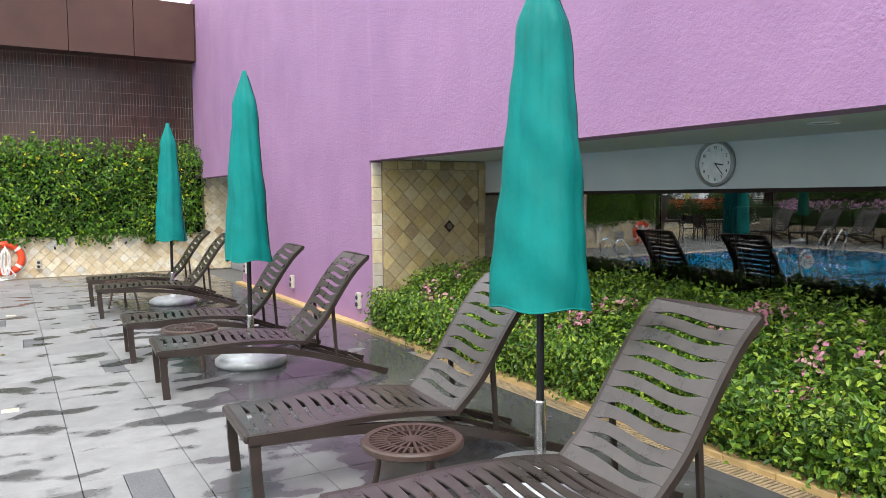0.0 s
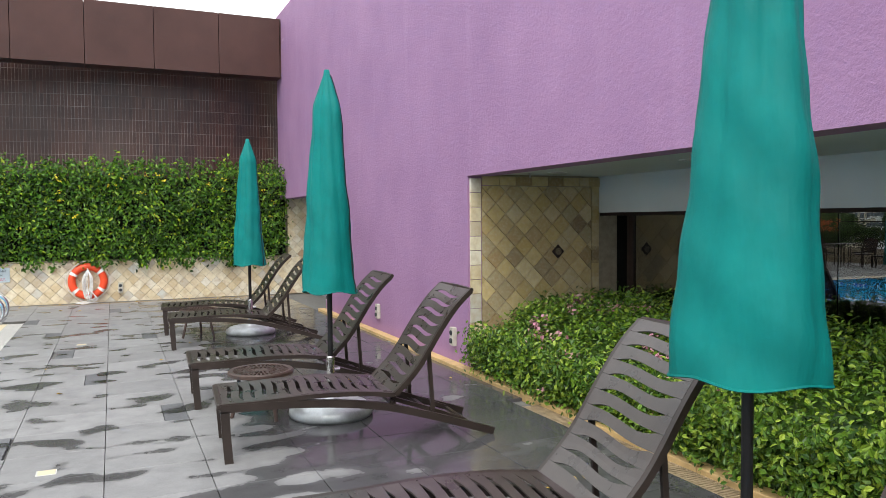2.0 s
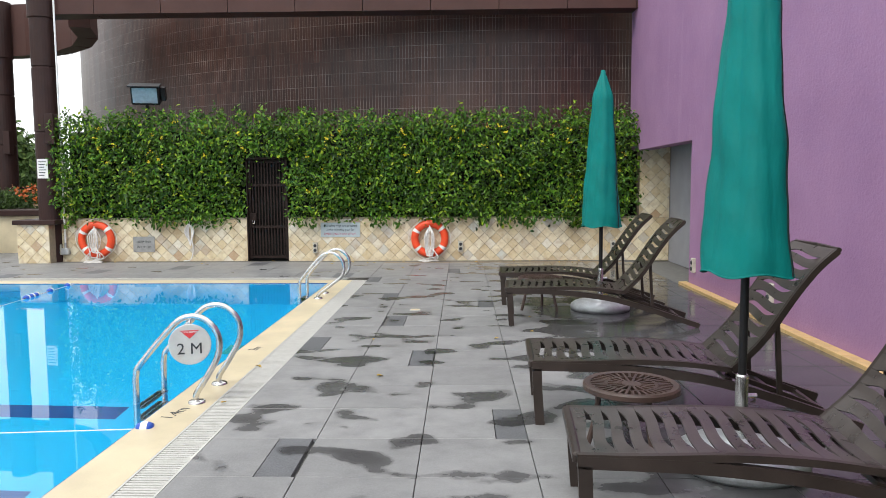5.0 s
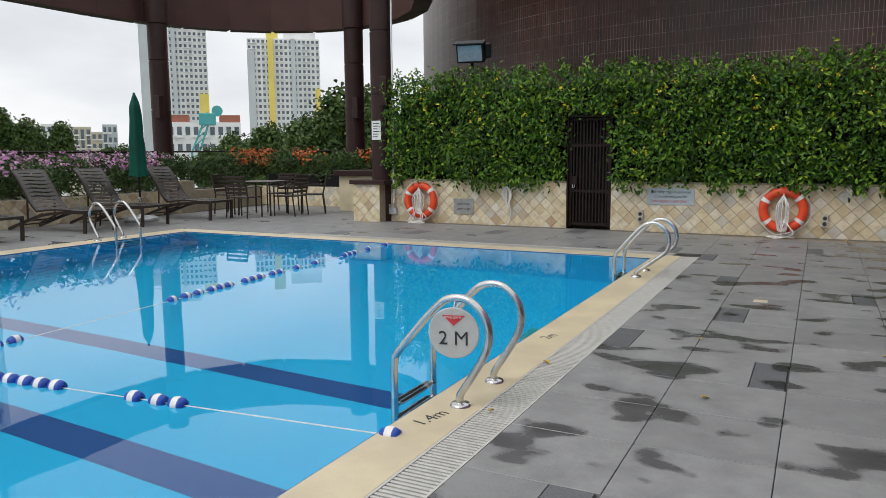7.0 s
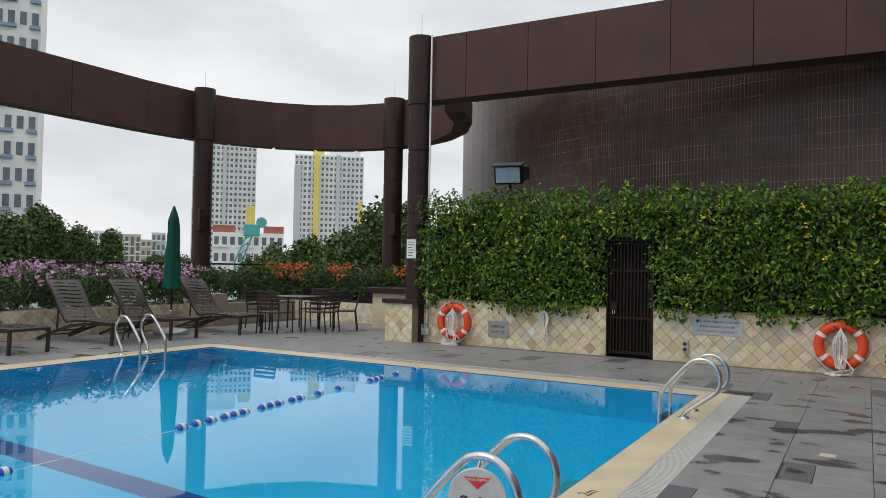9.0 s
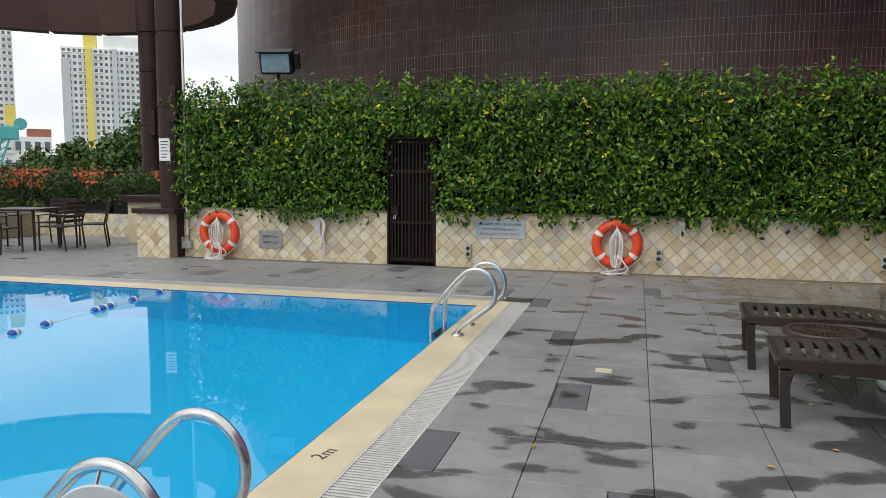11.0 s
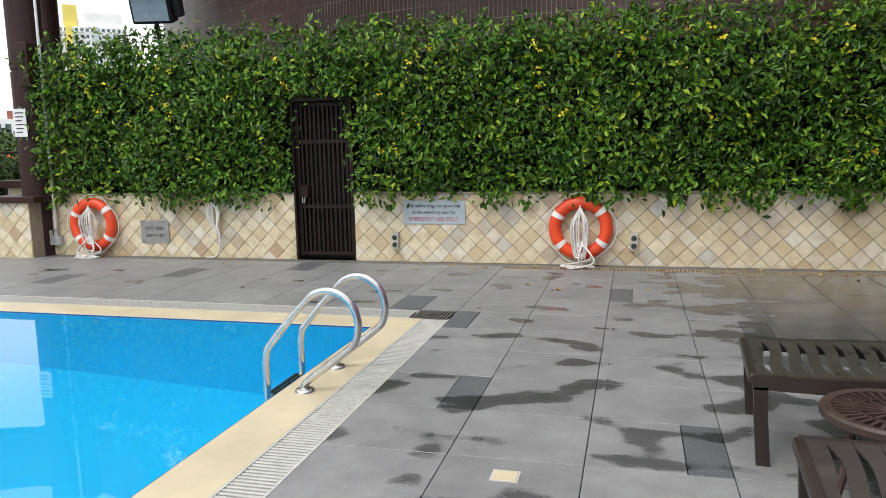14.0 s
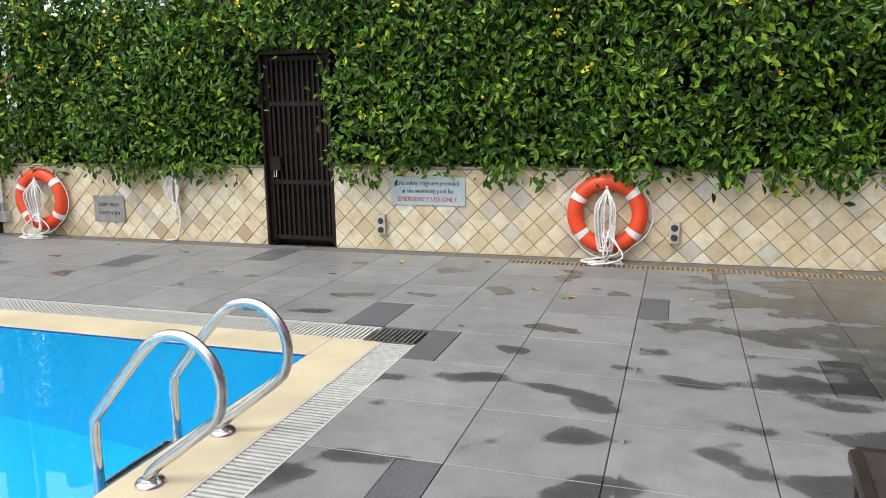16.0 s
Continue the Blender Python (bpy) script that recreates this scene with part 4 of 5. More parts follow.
for y in (8.88, 11.35, 13.9):
    socket(pose(WX, y, 0.30, 90, 0, -90), "white weatherproof socket on the purple wall")

hook = thing("hose_hook", "white hose looped over a wall hook", "hose", pose(-4.47, WY - 0.02, 0.52, 90, 0, 0))
part("hook", box(-0.02, 0.13, 0, 0.02, 0.26, 0.05, 0.008), M["white"], hook)
for k in range(6):
    w = 0.03 + 0.011 * k
    part("loop", tube(curve_pts([(0, 0.24, 0.03), (-w, 0.05, 0.03 + 0.01 * k), (0, -0.22 + 0.02 * k, 0.03), (w, 0.05, 0.03 + 0.008 * k), (0, 0.2, 0.03)], 22), 0.011, 8), M["rope"], hook)
part("tail", tube(curve_pts([(0.03, -0.1, 0.03), (0.05, -0.3, 0.03), (0.0, -0.48, 0.04), (-0.12, -0.505, 0.08)], 16), 0.011, 8), M["rope"], hook)

pipe = thing("conduit", "white conduit pipe beside the column", "pipe")
part("pipe", tube([(-6.84, WY - 0.06, 0.35), (-6.84, WY - 0.06, BZ1 + 0.02)], 0.018, 8), M["white"], pipe)
part("lower_pipe", tube([(-6.84, WY - 0.06, 0.2), (-6.84, WY - 0.06, 0.36)], 0.024, 8), M["galv"], pipe)
part("junction_box", box(-6.92, WY - 0.09, 0.14, -6.78, WY - 0.01, 0.26, 0.006), M["galv"], pipe)
notice = thing("column_notice", "small white notice fixed to the column", "sign", pose(-7.14, 17.33, 1.75, 90, 0, 0))
part("sheet", box(-0.1, -0.18, 0, 0.1, 0.18, 0.006), M["white"], notice)
for k in range(6):
    part("text_bar", box(-0.07, 0.12 - 0.05 * k, 0.006, 0.07 - 0.02 * (k % 3), 0.135 - 0.05 * k, 0.007), M["ink"], notice)

flood = thing("floodlight", "black floodlight on a stalk above the creeper", "floodlight", pose(-5.32, 17.75, 2.98, 18, 0, 12))
part("housing", box(-0.26, -0.1, -0.02, 0.26, 0.14, 0.34, 0.03), M["black"], flood)
part("lens", box(-0.22, -0.112, 0.02, 0.22, -0.1, 0.30), M["plaque"], flood, "pale glass lens")
part("hood", box(-0.28, -0.2, 0.33, 0.28, 0.1, 0.355, 0.006), M["black"], flood)
part("stalk", tube([(0, 0.02, -0.55), (0, 0.02, 0)], 0.03, 10), M["black"], flood)
part("side_box", box(0.27, -0.04, 0.05, 0.36, 0.1, 0.3, 0.01), M["black"], flood)

# ---- sun loungers ----


def lounger(m, label, group):
    """Foot end at the origin, lying along +x, 0.64 wide."""
    L = thing("sun_lounger", label, "sun lounger", m, group)
    W = 0.31
    seat = curve_pts([(0.0, 0, 0.37), (0.25, 0, 0.372), (0.6, 0, 0.385), (0.9, 0, 0.375), (1.16, 0, 0.345)], 16)
    back = curve_pts([(1.16, 0, 0.345), (1.33, 0, 0.52), (1.50, 0, 0.78), (1.62, 0, 0.94), (1.73, 0, 1.045)], 14)
    rail = curve_pts([(0.0, 0, 0.355), (0.5, 0, 0.345), (1.0, 0, 0.29), (1.4, 0, 0.185), (1.9, 0, 0.02)], 18)
    for s in (-1, 1):
        part("side_rail", bar([p + Vector((0, s * W, 0)) for p in rail], 0.035, 0.05), M["lounger"], L)
        part("seat_rail", bar([p + Vector((0, s * W, 0.003)) for p in seat], 0.03, 0.03), M["lounger"], L)
        part("back_rail", bar([p + Vector((0, s * W, 0)) for p in back], 0.03, 0.034), M["lounger"], L)
        part("leg", bar([(0.03, s * W, 0.34), (0.035, s * W, 0.2), (0.05, s * W, 0.0)], 0.035, 0.055), M["lounger"], L)
        part("strut", bar([(1.42, s * (W - 0.035), 0.62), (1.45, s * (W - 0.035), 0.17)], 0.02, 0.028), M["lounger"], L)
        part("inner_runner", bar([(1.16, s * 0.2, 0.30), (1.4, s * 0.2, 0.215), (1.72, s * 0.2, 0.09)], 0.02, 0.03), M["lounger"], L)
    part("foot_bar", box(-0.02, -W, 0.345, 0.02, W, 0.39, 0.012), M["lounger"], L)
    part("head_bar", tube([(1.735, -W, 1.05), (1.74, 0, 1.055), (1.735, W, 1.05)], 0.016, 8), M["lounger"], L)
    for x, z in ((1.15, 0.285), (1.45, 0.175), (1.72, 0.085)):
        part("cross_bar", bar([(x - 0.02, 0, z + 0.006), (x + 0.02, 0, z - 0.006)], 2 * W - 0.04, 0.02), M["lounger"], L)

    def slats(line, count, gap, amp, first):
        cum = [0.0]
        for a, c in zip(line, line[1:]):
            cum.append(cum[-1] + (c - a).length)

        def at(s):
            s = min(max(s, 0), cum[-1] - 1e-6)
            k = max(i for i in range(len(cum) - 1) if cum[i] <= s)
            t = (s - cum[k]) / (cum[k + 1] - cum[k])
            d = (line[k + 1] - line[k]).normalized()
            return line[k].lerp(line[k + 1], t), Vector((-d.z, 0, d.x))
        U = 14
        pitch = cum[-1] / count
        for i in range(count):
            b = bmesh.new()
            rows = []
            for k in range(U + 1):
                u = -1 + 2 * k / U
                win = max(0.0, 1 - (abs(u) / 0.78) ** 4) ** 0.6
                wave = amp * math.sin(u * 2.6)
                ga = gap * win * (0 if i == 0 else 1) * 0.5
                gb = gap * win * (0 if i == count - 1 else 1) * 0.5
                wa = wave * win if i > 0 else 0
                wb = wave * win if i < count - 1 else 0
                s0, s1 = i * pitch + wa + ga + 0.0008, (i + 1) * pitch + wb - gb - 0.0008
                row = []
                for s in (s0, (s0 + s1) / 2, s1):
                    p, nn = at(s)
                    sag = -0.006 * (1 - u * u)
                    for h in (0.006, -0.002):
                        row.append(b.verts.new(p + nn * (0.012 + h + sag) + Vector((0, u * (W - 0.012), 0))))
                rows.append(row)
            for r, q in zip(rows, rows[1:]):
                for c in ((0, 2), (2, 4), (5, 3), (3, 1), (1, 0), (4, 5)):
                    b.faces.new((r[c[0]], r[c[1]], q[c[1]], q[c[0]]))
            b.faces.new([rows[0][c] for c in (0, 1, 3, 5, 4, 2)])
            b.faces.new([rows[-1][c] for c in (2, 4, 5, 3, 1, 0)])
            bmesh.ops.recalc_face_normals(b, faces=b.faces[:])
            part("slat", b, M["lounger_sling"], L)

    slats(seat, 15, 0.026, 0.012, 0)
    slats(back, 11, 0.027, 0.014, 1)
    return L


LG = "loungers by the purple wall"
base_l = lounger(pose(1.10, 6.86, 0, 0, 0, -4), "dark bronze slatted sun lounger with raised backrest, wet with rain", LG)
for x, y, a in ((1.12, 2.95, -4), (1.12, 4.45, -4), (1.06, 8.38, -3), (1.10, 11.46, -4), (1.10, 12.74, -4)):
    copy_thing(base_l, pose(x, y, 0, 0, 0, a))
for x, y, a in ((-10.5, 12.05, 184), (-10.5, 13.75, 184), (-10.5, 14.95, 183), (-10.3, 16.45, 182)):
    tagged(copy_thing(base_l, pose(x, y, 0, 0, 0, a)), "dark brown slatted sun lounger against the planter wall", group="loungers across the pool")

# ---- umbrellas ----


def umbrella(x, y, z0, z1, rad, mat, label, tall=2.3, tone="galv"):
    U = thing("umbrella", label, "umbrella", pose(x, y, 0), "closed umbrellas")
    part("base", lathe([(0, 0), (0.32, 0), (0.335, 0.02), (0.33, 0.06), (0.29, 0.09), (0.27, 0.092), (0.26, 0.10), (0.1, 0.118), (0.045, 0.12), (0.04, 0.14), (0, 0.14)], 48), M[tone], U, "round galvanised base", smooth=True)
    part("sleeve", lathe([(0.032, 0.12), (0.032, 0.46), (0.027, 0.47), (0.0, 0.47)], 20), M["steel"], U, "steel pole socket")
    part("knob", tube([(0.03, 0, 0.36), (0.075, 0, 0.36)], 0.011, 8), M["steel"], U)
    part("pole", lathe([(0.021, 0.46), (0.021, z1 - 0.15), (0, z1 - 0.15)], 16), M["black"], U, "dark grey metal pole")
    b = bmesh.new()
    seg, H = 72, 40
    rg = random.Random(int(x * 7 + y * 13))
    ph = [rg.uniform(0, 6.28) for _ in range(6)]
    rows = []
    for j in range(H + 1):
        t = j / H
        z = z0 + (z1 - z0) * t
        if t < 0.985:
            r = rad * (1 - 0.50 * t - 0.06 * t * t) * min(1, ((1 - t) / 0.16) ** 0.62)
        else:
            r = rad * 0.11
        row = []
        for i in range(seg):
            a = 2 * math.pi * i / seg
            f = 1 + 0.13 * (abs(math.cos(3.5 * a + 0.6 * math.sin(3.1 * t + ph[0]))) - 0.64) * (0.5 + 0.5 * t) + 0.085 * math.cos(2 * a + ph[1] + 1.6 * t) + 0.05 * math.cos(3 * a + ph[2] - 3 * t)
            f += 0.035 * math.sin(17 * t + 2 * a + ph[3]) * math.sin(a * 1 + ph[4]) + 0.02 * math.sin(33 * t + 3 * a + ph[5])
            row.append(b.verts.new((r * f * math.cos(a), r * f * math.sin(a), z + (0.012 * math.sin(4 * a + ph[1]) if j == 0 else 0))))
        rows.append(row)
    for r0, r1 in zip(rows, rows[1:]):
        for i in range(seg):
            k = (i + 1) % seg
            b.faces.new((r0[i], r0[k], r1[k], r1[i]))
    b.faces.new(rows[-1])
    cover = part("cover", b, mat, U, "fitted weatherproof cover", smooth=True)
    sm = [tuple(Vector(v.co) * 1.0 + Vector((math.cos(5.6), math.sin(5.6), 0)) * 0.003) for v in [cover.data.vertices[j * seg + int(5.6 / 6.2832 * seg)] for j in range(H)]]
    part("seam", tube(sm, 0.005, 5), M["seam"], cover)
    hem = [tuple(Vector(cover.data.vertices[i].co)) for i in range(seg)]
    part("hem", tube(hem, 0.006, 5, closed=True), mat, cover)
    return U


T = "closed patio umbrella in a teal cover on a round base"
umbrella(2.555, 3.67, 0.985, 2.74, 0.248, M["teal"], T)
umbrella(2.05, 7.45, 0.99, 2.74, 0.20, M["teal"], T)
umbrella(2.20, 12.12, 0.95, 2.68, 0.205, M["teal"], T)
umbrella(-11.55, 15.5, 0.90, 2.52, 0.19, M["teal_dark"], "closed patio umbrella in a dark green cover")

# ---- side tables ----


def side_table(m):
    t = thing("side_table", "small round bronze cast-metal side table", "side table", m, "round side tables")
    part("rim", lathe([(0.215, 0.375), (0.245, 0.378), (0.255, 0.368), (0.255, 0.345), (0.245, 0.338), (0.215, 0.352)], 40, close=True), M["table"], t)
    part("hub", lathe([(0, 0.374), (0.05, 0.374), (0.05, 0.355), (0, 0.355)], 20), M["table"], t)
    part("mid_ring", lathe([(0.125, 0.373), (0.14, 0.373), (0.14, 0.355), (0.125, 0.355)], 32, close=True), M["table"], t)
    part("under_plate", lathe([(0, 0.352), (0.22, 0.352), (0.22, 0.346), (0, 0.346)], 32), M["black"], t)
    for i in range(36):
        a = 2 * math.pi * i / 36
        b = box(0.045 if i % 2 else 0.13, -0.0065, 0.354, 0.225, 0.0065, 0.373)
        bmesh.ops.rotate(b, cent=(0, 0, 0), matrix=Matrix.Rotation(a, 3, "Z"), verts=b.verts)
        part("spoke", b, M["table"], t)
    for i in range(3):
        a = 2 * math.pi * i / 3 + 0.5
        pts = curve_pts([(0.17 * math.cos(a), 0.17 * math.sin(a), 0.35), (0.18 * math.cos(a), 0.18 * math.sin(a), 0.2), (0.23 * math.cos(a), 0.23 * math.sin(a), 0.0)], 8)
        part("leg", tube(pts, 0.016, 8), M["table"], t)
    return t


tb = side_table(pose(1.80, 3.72, 0))
copy_thing(tb, pose(1.53, 7.62, 0, 0, 0, 20))
copy_thing(tb, pose(1.52, 12.12, 0, 0, 0, 50))
tagged(copy_thing(tb, pose(-11.2, 14.35, 0, 0, 0, 10)), group="round side tables")

# ---- pool ladders ----


def ladder(m, disc, label, out=0.0):
    """Pool to the -x side; the two hand rails stand 0.46 apart along y."""
    g = thing("pool_ladder", label, "pool ladder", m, "pool ladders")
    for s in (0, 0.46):
        pts = curve_pts([(0.0, s, 0.0), (0.0, s, 0.06), (0.07, s, 0.17), (0.155, s, 0.33), (0.15, s, 0.47), (0.06, s, 0.565), (-0.05, s, 0.575), (-0.15, s, 0.51), (-0.36, s, 0.27), (-0.40, s, 0.19), (-0.405, s, 0.0), (-0.405, s, -0.7)], 60)
        pts = [p + Vector((out * min(1.0, max(0.0, p.z - 0.03) / 0.25) if i < 30 else out, 0, 0)) for i, p in enumerate(pts)]
        part("hand_rail", tube(pts, 0.021, 14), M["steel"], g, smooth=True)
        part("flange", lathe([(0.022, 0.022), (0.05, 0.016), (0.058, 0.003), (0.058, 0)], 24), M["steel"], g, smooth=True).location = (0, s, 0.0)
    for z in (-0.13, -0.39, -0.65):
        st = part("step", box(-0.445 + out, 0.02, z - 0.012, -0.365 + out, 0.44, z + 0.008, 0.004), M["steel"], g)
        for k in (-0.43, -0.395):
            part("tread_pad", box(k + out, 0.04, z + 0.008, k + 0.022 + out, 0.42, z + 0.013), M["black"], st, "black rubber grip")
    if disc:
        d = part("depth_disc", lathe([(0, 0.006), (0.132, 0.006), (0.136, 0), (0, -0.004)], 40), M["disc"], g, "round metal depth disc")
        d.matrix_local = pose(-0.02, -0.035, 0.40, 90, 0, 14)
        tri = bmesh.new()
        v = [tri.verts.new(p) for p in ((-0.062, 0.095, 0.008), (0.062, 0.095, 0.008), (0, 0.04, 0.008))]
        tri.faces.new(v[::-1])
        bmesh.ops.recalc_face_normals(tri, faces=tri.faces[:])
        part("triangle", tri, M["red"], d, "red triangle")
        writing("2 M", 0.105, M["ink"], d, pose(0, -0.03, 0.0085))
        writing("POOL DEPTH", 0.016, M["white"], d, pose(0, 0.083, 0.0095))
        part("strap", tube([(-0.02, -0.03, 0.53), (-0.02, -0.01, 0.57)], 0.006, 6), M["steel"], g)
    return g


ladder(pose(-1.135, 8.49, 0), True, "curved stainless pool ladder with a depth disc")
ladder(pose(-1.19, 12.935, 0), False, "curved stainless steel pool ladder", 0.17)
ladder(pose(-9.45, 13.30, 0, 0, 0, 180), False, "curved stainless steel pool ladder across the pool")

# ---- lane ropes ----


def lane_rope(p, q, groups, label):
    r = thing("lane_rope", label, "lane rope", None, "lane ropes")
    p, q = Vector(p), Vector(q)
    d = (q - p).normalized()
    part("line", tube([p, p.lerp(q, 0.5) + Vector((0, 0, -0.004)), q], 0.005, 6), M["rope"], r)
    rot = Vector((0, 0, 1)).rotation_difference(d).to_matrix().to_4x4()
    first = None
    for s, k in groups:
        for i in range(k):
            f = new("float", first.data) if first else part("float", lathe([(0.012, -0.05), (0.034, -0.046), (0.043, -0.02), (0.043, 0.02), (0.034, 0.046), (0.012, 0.05)], 16), M["blue_float"], r, smooth=True)
            band = new("band", first_band.data) if first else part("band", lathe([(0.0435, -0.02), (0.0455, 0.0), (0.0435, 0.02)], 16), M["white"], f, smooth=True)
            if first is None:
                first, first_band = f, band
            f.parent, band.parent = r, f
            f.matrix_local = Matrix.Translation(p + d * (s + 0.125 * i)) @ rot
    return r


lane_rope((-1.20, 8.0, WZ), (-9.2, 7.22, WZ), [(0.07, 1), (1.34, 1), (1.47, 1), (1.64, 1), (2.22, 6), (4.2, 3), (5.4, 4)], "white pool rope with blue and white floats")
lane_rope((-5.10, 14.38, WZ), (-3.60, -6.5, WZ), [(0.15, 1), (0.67, 1), (1.06, 3), (2.02, 1), (2.42, 1), (2.76, 2), (3.12, 3), (3.65, 3), (4.1, 1), (4.27, 1), (4.45, 1), (6.04, 1), (6.2, 2), (7.3, 3)], "white pool rope with blue and white floats")
dr = thing("pool_drain", "green square drain grille on the pool floor", "drain", pose(-1.62, 11.9, -0.9))
part("plate", box(-0.2, -0.18, 0, 0.2, 0.18, 0.01), plain("green_grille", (0.02, 0.33, 0.35), 0.5), dr)
dr.location.z, dr.location.x = PZ + 0.001, -1.85

# ---- depth marks on the coping ----
for txt, y in (("1.4m", 8.26), ("2m", 10.10)):
    mk = thing("depth_mark", "dark painted depth figures on the coping", "marking", pose(-1.19, y, 0.001, 0, 0, 78))
    writing(txt, 0.115, M["ink"], mk, pose(0, 0, 0), depth=0.0005)
for x, y in ((0.07, 6.85), (0.09, 12.1)):
    cv = thing("floor_cover", "small cream access cover set in the paving", "cover", pose(x, y, 0.0))
    part("lid", box(-0.05, -0.045, -0.01, 0.05, 0.045, 0.004, 0.002), M["coping"], cv)
    part("frame", box(-0.058, -0.053, -0.012, 0.058, 0.053, 0.0018), M["gutter"], cv)

# ---- across the pool: planters, railing, dining set ----


def hedge_rows(y0, y1, x0, x1, z0, z1):
    def f(rng, n):
        x, y = rng.uniform(x0, x1, n), rng.uniform(y0, y1, n)
        z = z0 + (z1 - z0) * rng.uniform(0, 1, n) ** 0.7 + 0.06 * np.sin(3.1 * (x + y)) + 0.05 * np.sin(7.7 * (x - y))
        return np.stack([x, y, z], 1), np.tile((0.5, -0.5, 0.6), (n, 1))
    return f


rh = np.random.default_rng(21)
tagged(new("planter_hedge", sprigs(hedge_rows(3.0, 17.0, -13.9, -12.6, 0.45, 1.18), 2600, 5, 0.10, rh, M["dark_leaf"], "planter_hedge", jit=0.06)), "dark green hedge in the planter", "hedge", "", "stuff")
tagged(new("planter_hedge", sprigs(hedge_rows(20.5, 21.5, -14.0, -8.6, 0.75, 1.25), 1300, 5, 0.10, rh, M["dark_leaf"], "planter_hedge", jit=0.06)), "dark green hedge in the planter", "hedge", "", "stuff")
tagged(new("planter_hedge", sprigs(hedge_rows(17.0, 20.5, -14.2, -13.2, 0.6, 1.2), 700, 5, 0.10, rh, M["dark_leaf"], "planter_hedge", jit=0.06)), "dark green hedge in the planter", "hedge", "", "stuff")


def top_band(y0, y1, x0, x1, z0, z1, k):
    def f(rng, n):
        c = rng.uniform(0, 1, (k, 2))
        i = rng.integers(0, k, n)
        x, y = x0 + (x1 - x0) * c[i, 0] + rng.normal(0, 0.13, n), y0 + (y1 - y0) * c[i, 1] + rng.normal(0, 0.2, n)
        return np.stack([x, y, rng.uniform(z0, z1, n)], 1), np.tile((0.3, -0.3, 1.0), (n, 1))
    return f


tagged(new("planter_flowers", sprigs(top_band(5.0, 17.0, -13.8, -12.6, 1.02, 1.34, 60), 1000, 5, 0.07, rh, M["mauve_fl"], "planter_flowers", jit=0.05, aspect=0.8)), "mass of mauve pink flowers on the hedge", "flowers", "", "stuff")
tagged(new("planter_flowers", sprigs(top_band(20.5, 21.3, -13.6, -8.8, 1.05, 1.40, 9), 220, 5, 0.07, rh, M["orange_fl"], "planter_flowers", jit=0.05, aspect=0.8)), "orange red flowers on the hedge", "flowers", "", "stuff")

rail = thing("terrace_railing", "dark metal railing behind the planters", "railing", kind="structure")
for z in (0.75, 1.05, 1.38):
    part("bar", tube([(-14.3, -4, z), (-14.3, 18.4, z)], 0.022 if z > 1.2 else 0.012, 8), M["gate"], rail)
    part("bar", tube([(-14.3, 21.9, z), (-7.4, 21.9, z)], 0.022 if z > 1.2 else 0.012, 8), M["gate"], rail)
    part("bar", tube([(-14.3, 18.4, z), (-14.3, 21.9, z)], 0.022 if z > 1.2 else 0.012, 8), M["gate"], rail)
for k in range(12):
    part("post", tube([(-14.3, -3 + 2 * k, 0.42), (-14.3, -3 + 2 * k, 1.38)], 0.02, 8), M["gate"], rail)
for k in range(6):
    part("post", tube([(-13.0 + 1.1 * k, 21.9, -0.03), (-13.0 + 1.1 * k, 21.9, 1.38)], 0.02, 8), M["gate"], rail)
for k in range(5):
    pot = thing("planter_pot", "square black planter box along the low wall", "planter", pose(-12.2 + 0.9 * k, 20.52 + 0.3, 0.42), "black planter boxes")
    part("box", box(-0.38, -0.22, 0.0, 0.38, 0.22, 0.36, 0.015), M["black"], pot)
    part("soil", box(-0.34, -0.18, 0.35, 0.34, 0.18, 0.365), M["soil"], pot)
steps = thing("far_steps", "flight of pale steps behind the pier", "stairs", kind="structure")
for k in range(4):
    part("step", box(-9.4, 20.5 + 0.28 * k, 0.0, -8.3, 20.78 + 0.28 * k, 0.85 + 0.15 * k), M["coping"], steps)

dt = thing("dining_table", "square dark metal patio dining table", "table", pose(-10.35, 17.75, 0, 0, 0, 12))
part("tabletop", box(-0.42, -0.42, 0.70, 0.42, 0.42, 0.73, 0.008), M["lounger"], dt)
for a, c in ((-1, -1), (-1, 1), (1, -1), (1, 1)):
    part("leg", tube([(a * 0.36, c * 0.36, 0.70), (a * 0.38, c * 0.38, 0.0)], 0.02, 8), M["lounger"], dt)


def patio_chair(m):
    c = thing("patio_chair", "dark brown slatted metal patio armchair", "chair", m, "chairs round the patio table")
    part("seat", box(-0.24, -0.24, 0.41, 0.24, 0.24, 0.435, 0.008), M["lounger"], c)
    for s in (-1, 1):
        part("front_leg", tube([(0.23, s * 0.26, 0.62), (0.23, s * 0.26, 0.0)], 0.016, 8), M["lounger"], c)
        part("back_leg", tube([(-0.28, s * 0.26, 0.0), (-0.23, s * 0.26, 0.42), (-0.33, s * 0.25, 0.86)], 0.016, 8), M["lounger"], c)
        part("armrest", bar([(-0.27, s * 0.26, 0.63), (0.0, s * 0.26, 0.645), (0.26, s * 0.26, 0.62)], 0.05, 0.018), M["lounger"], c)
    for z in (0.52, 0.60, 0.68, 0.76, 0.84):
        x = -0.23 - (z - 0.42) * 0.227
        part("back_slat", box(x - 0.008, -0.245, z - 0.028, x + 0.008, 0.245, z + 0.028, 0.004), M["lounger"], c)
    return c


pc = patio_chair(pose(-11.15, 17.65, 0, 0, 0, 10))
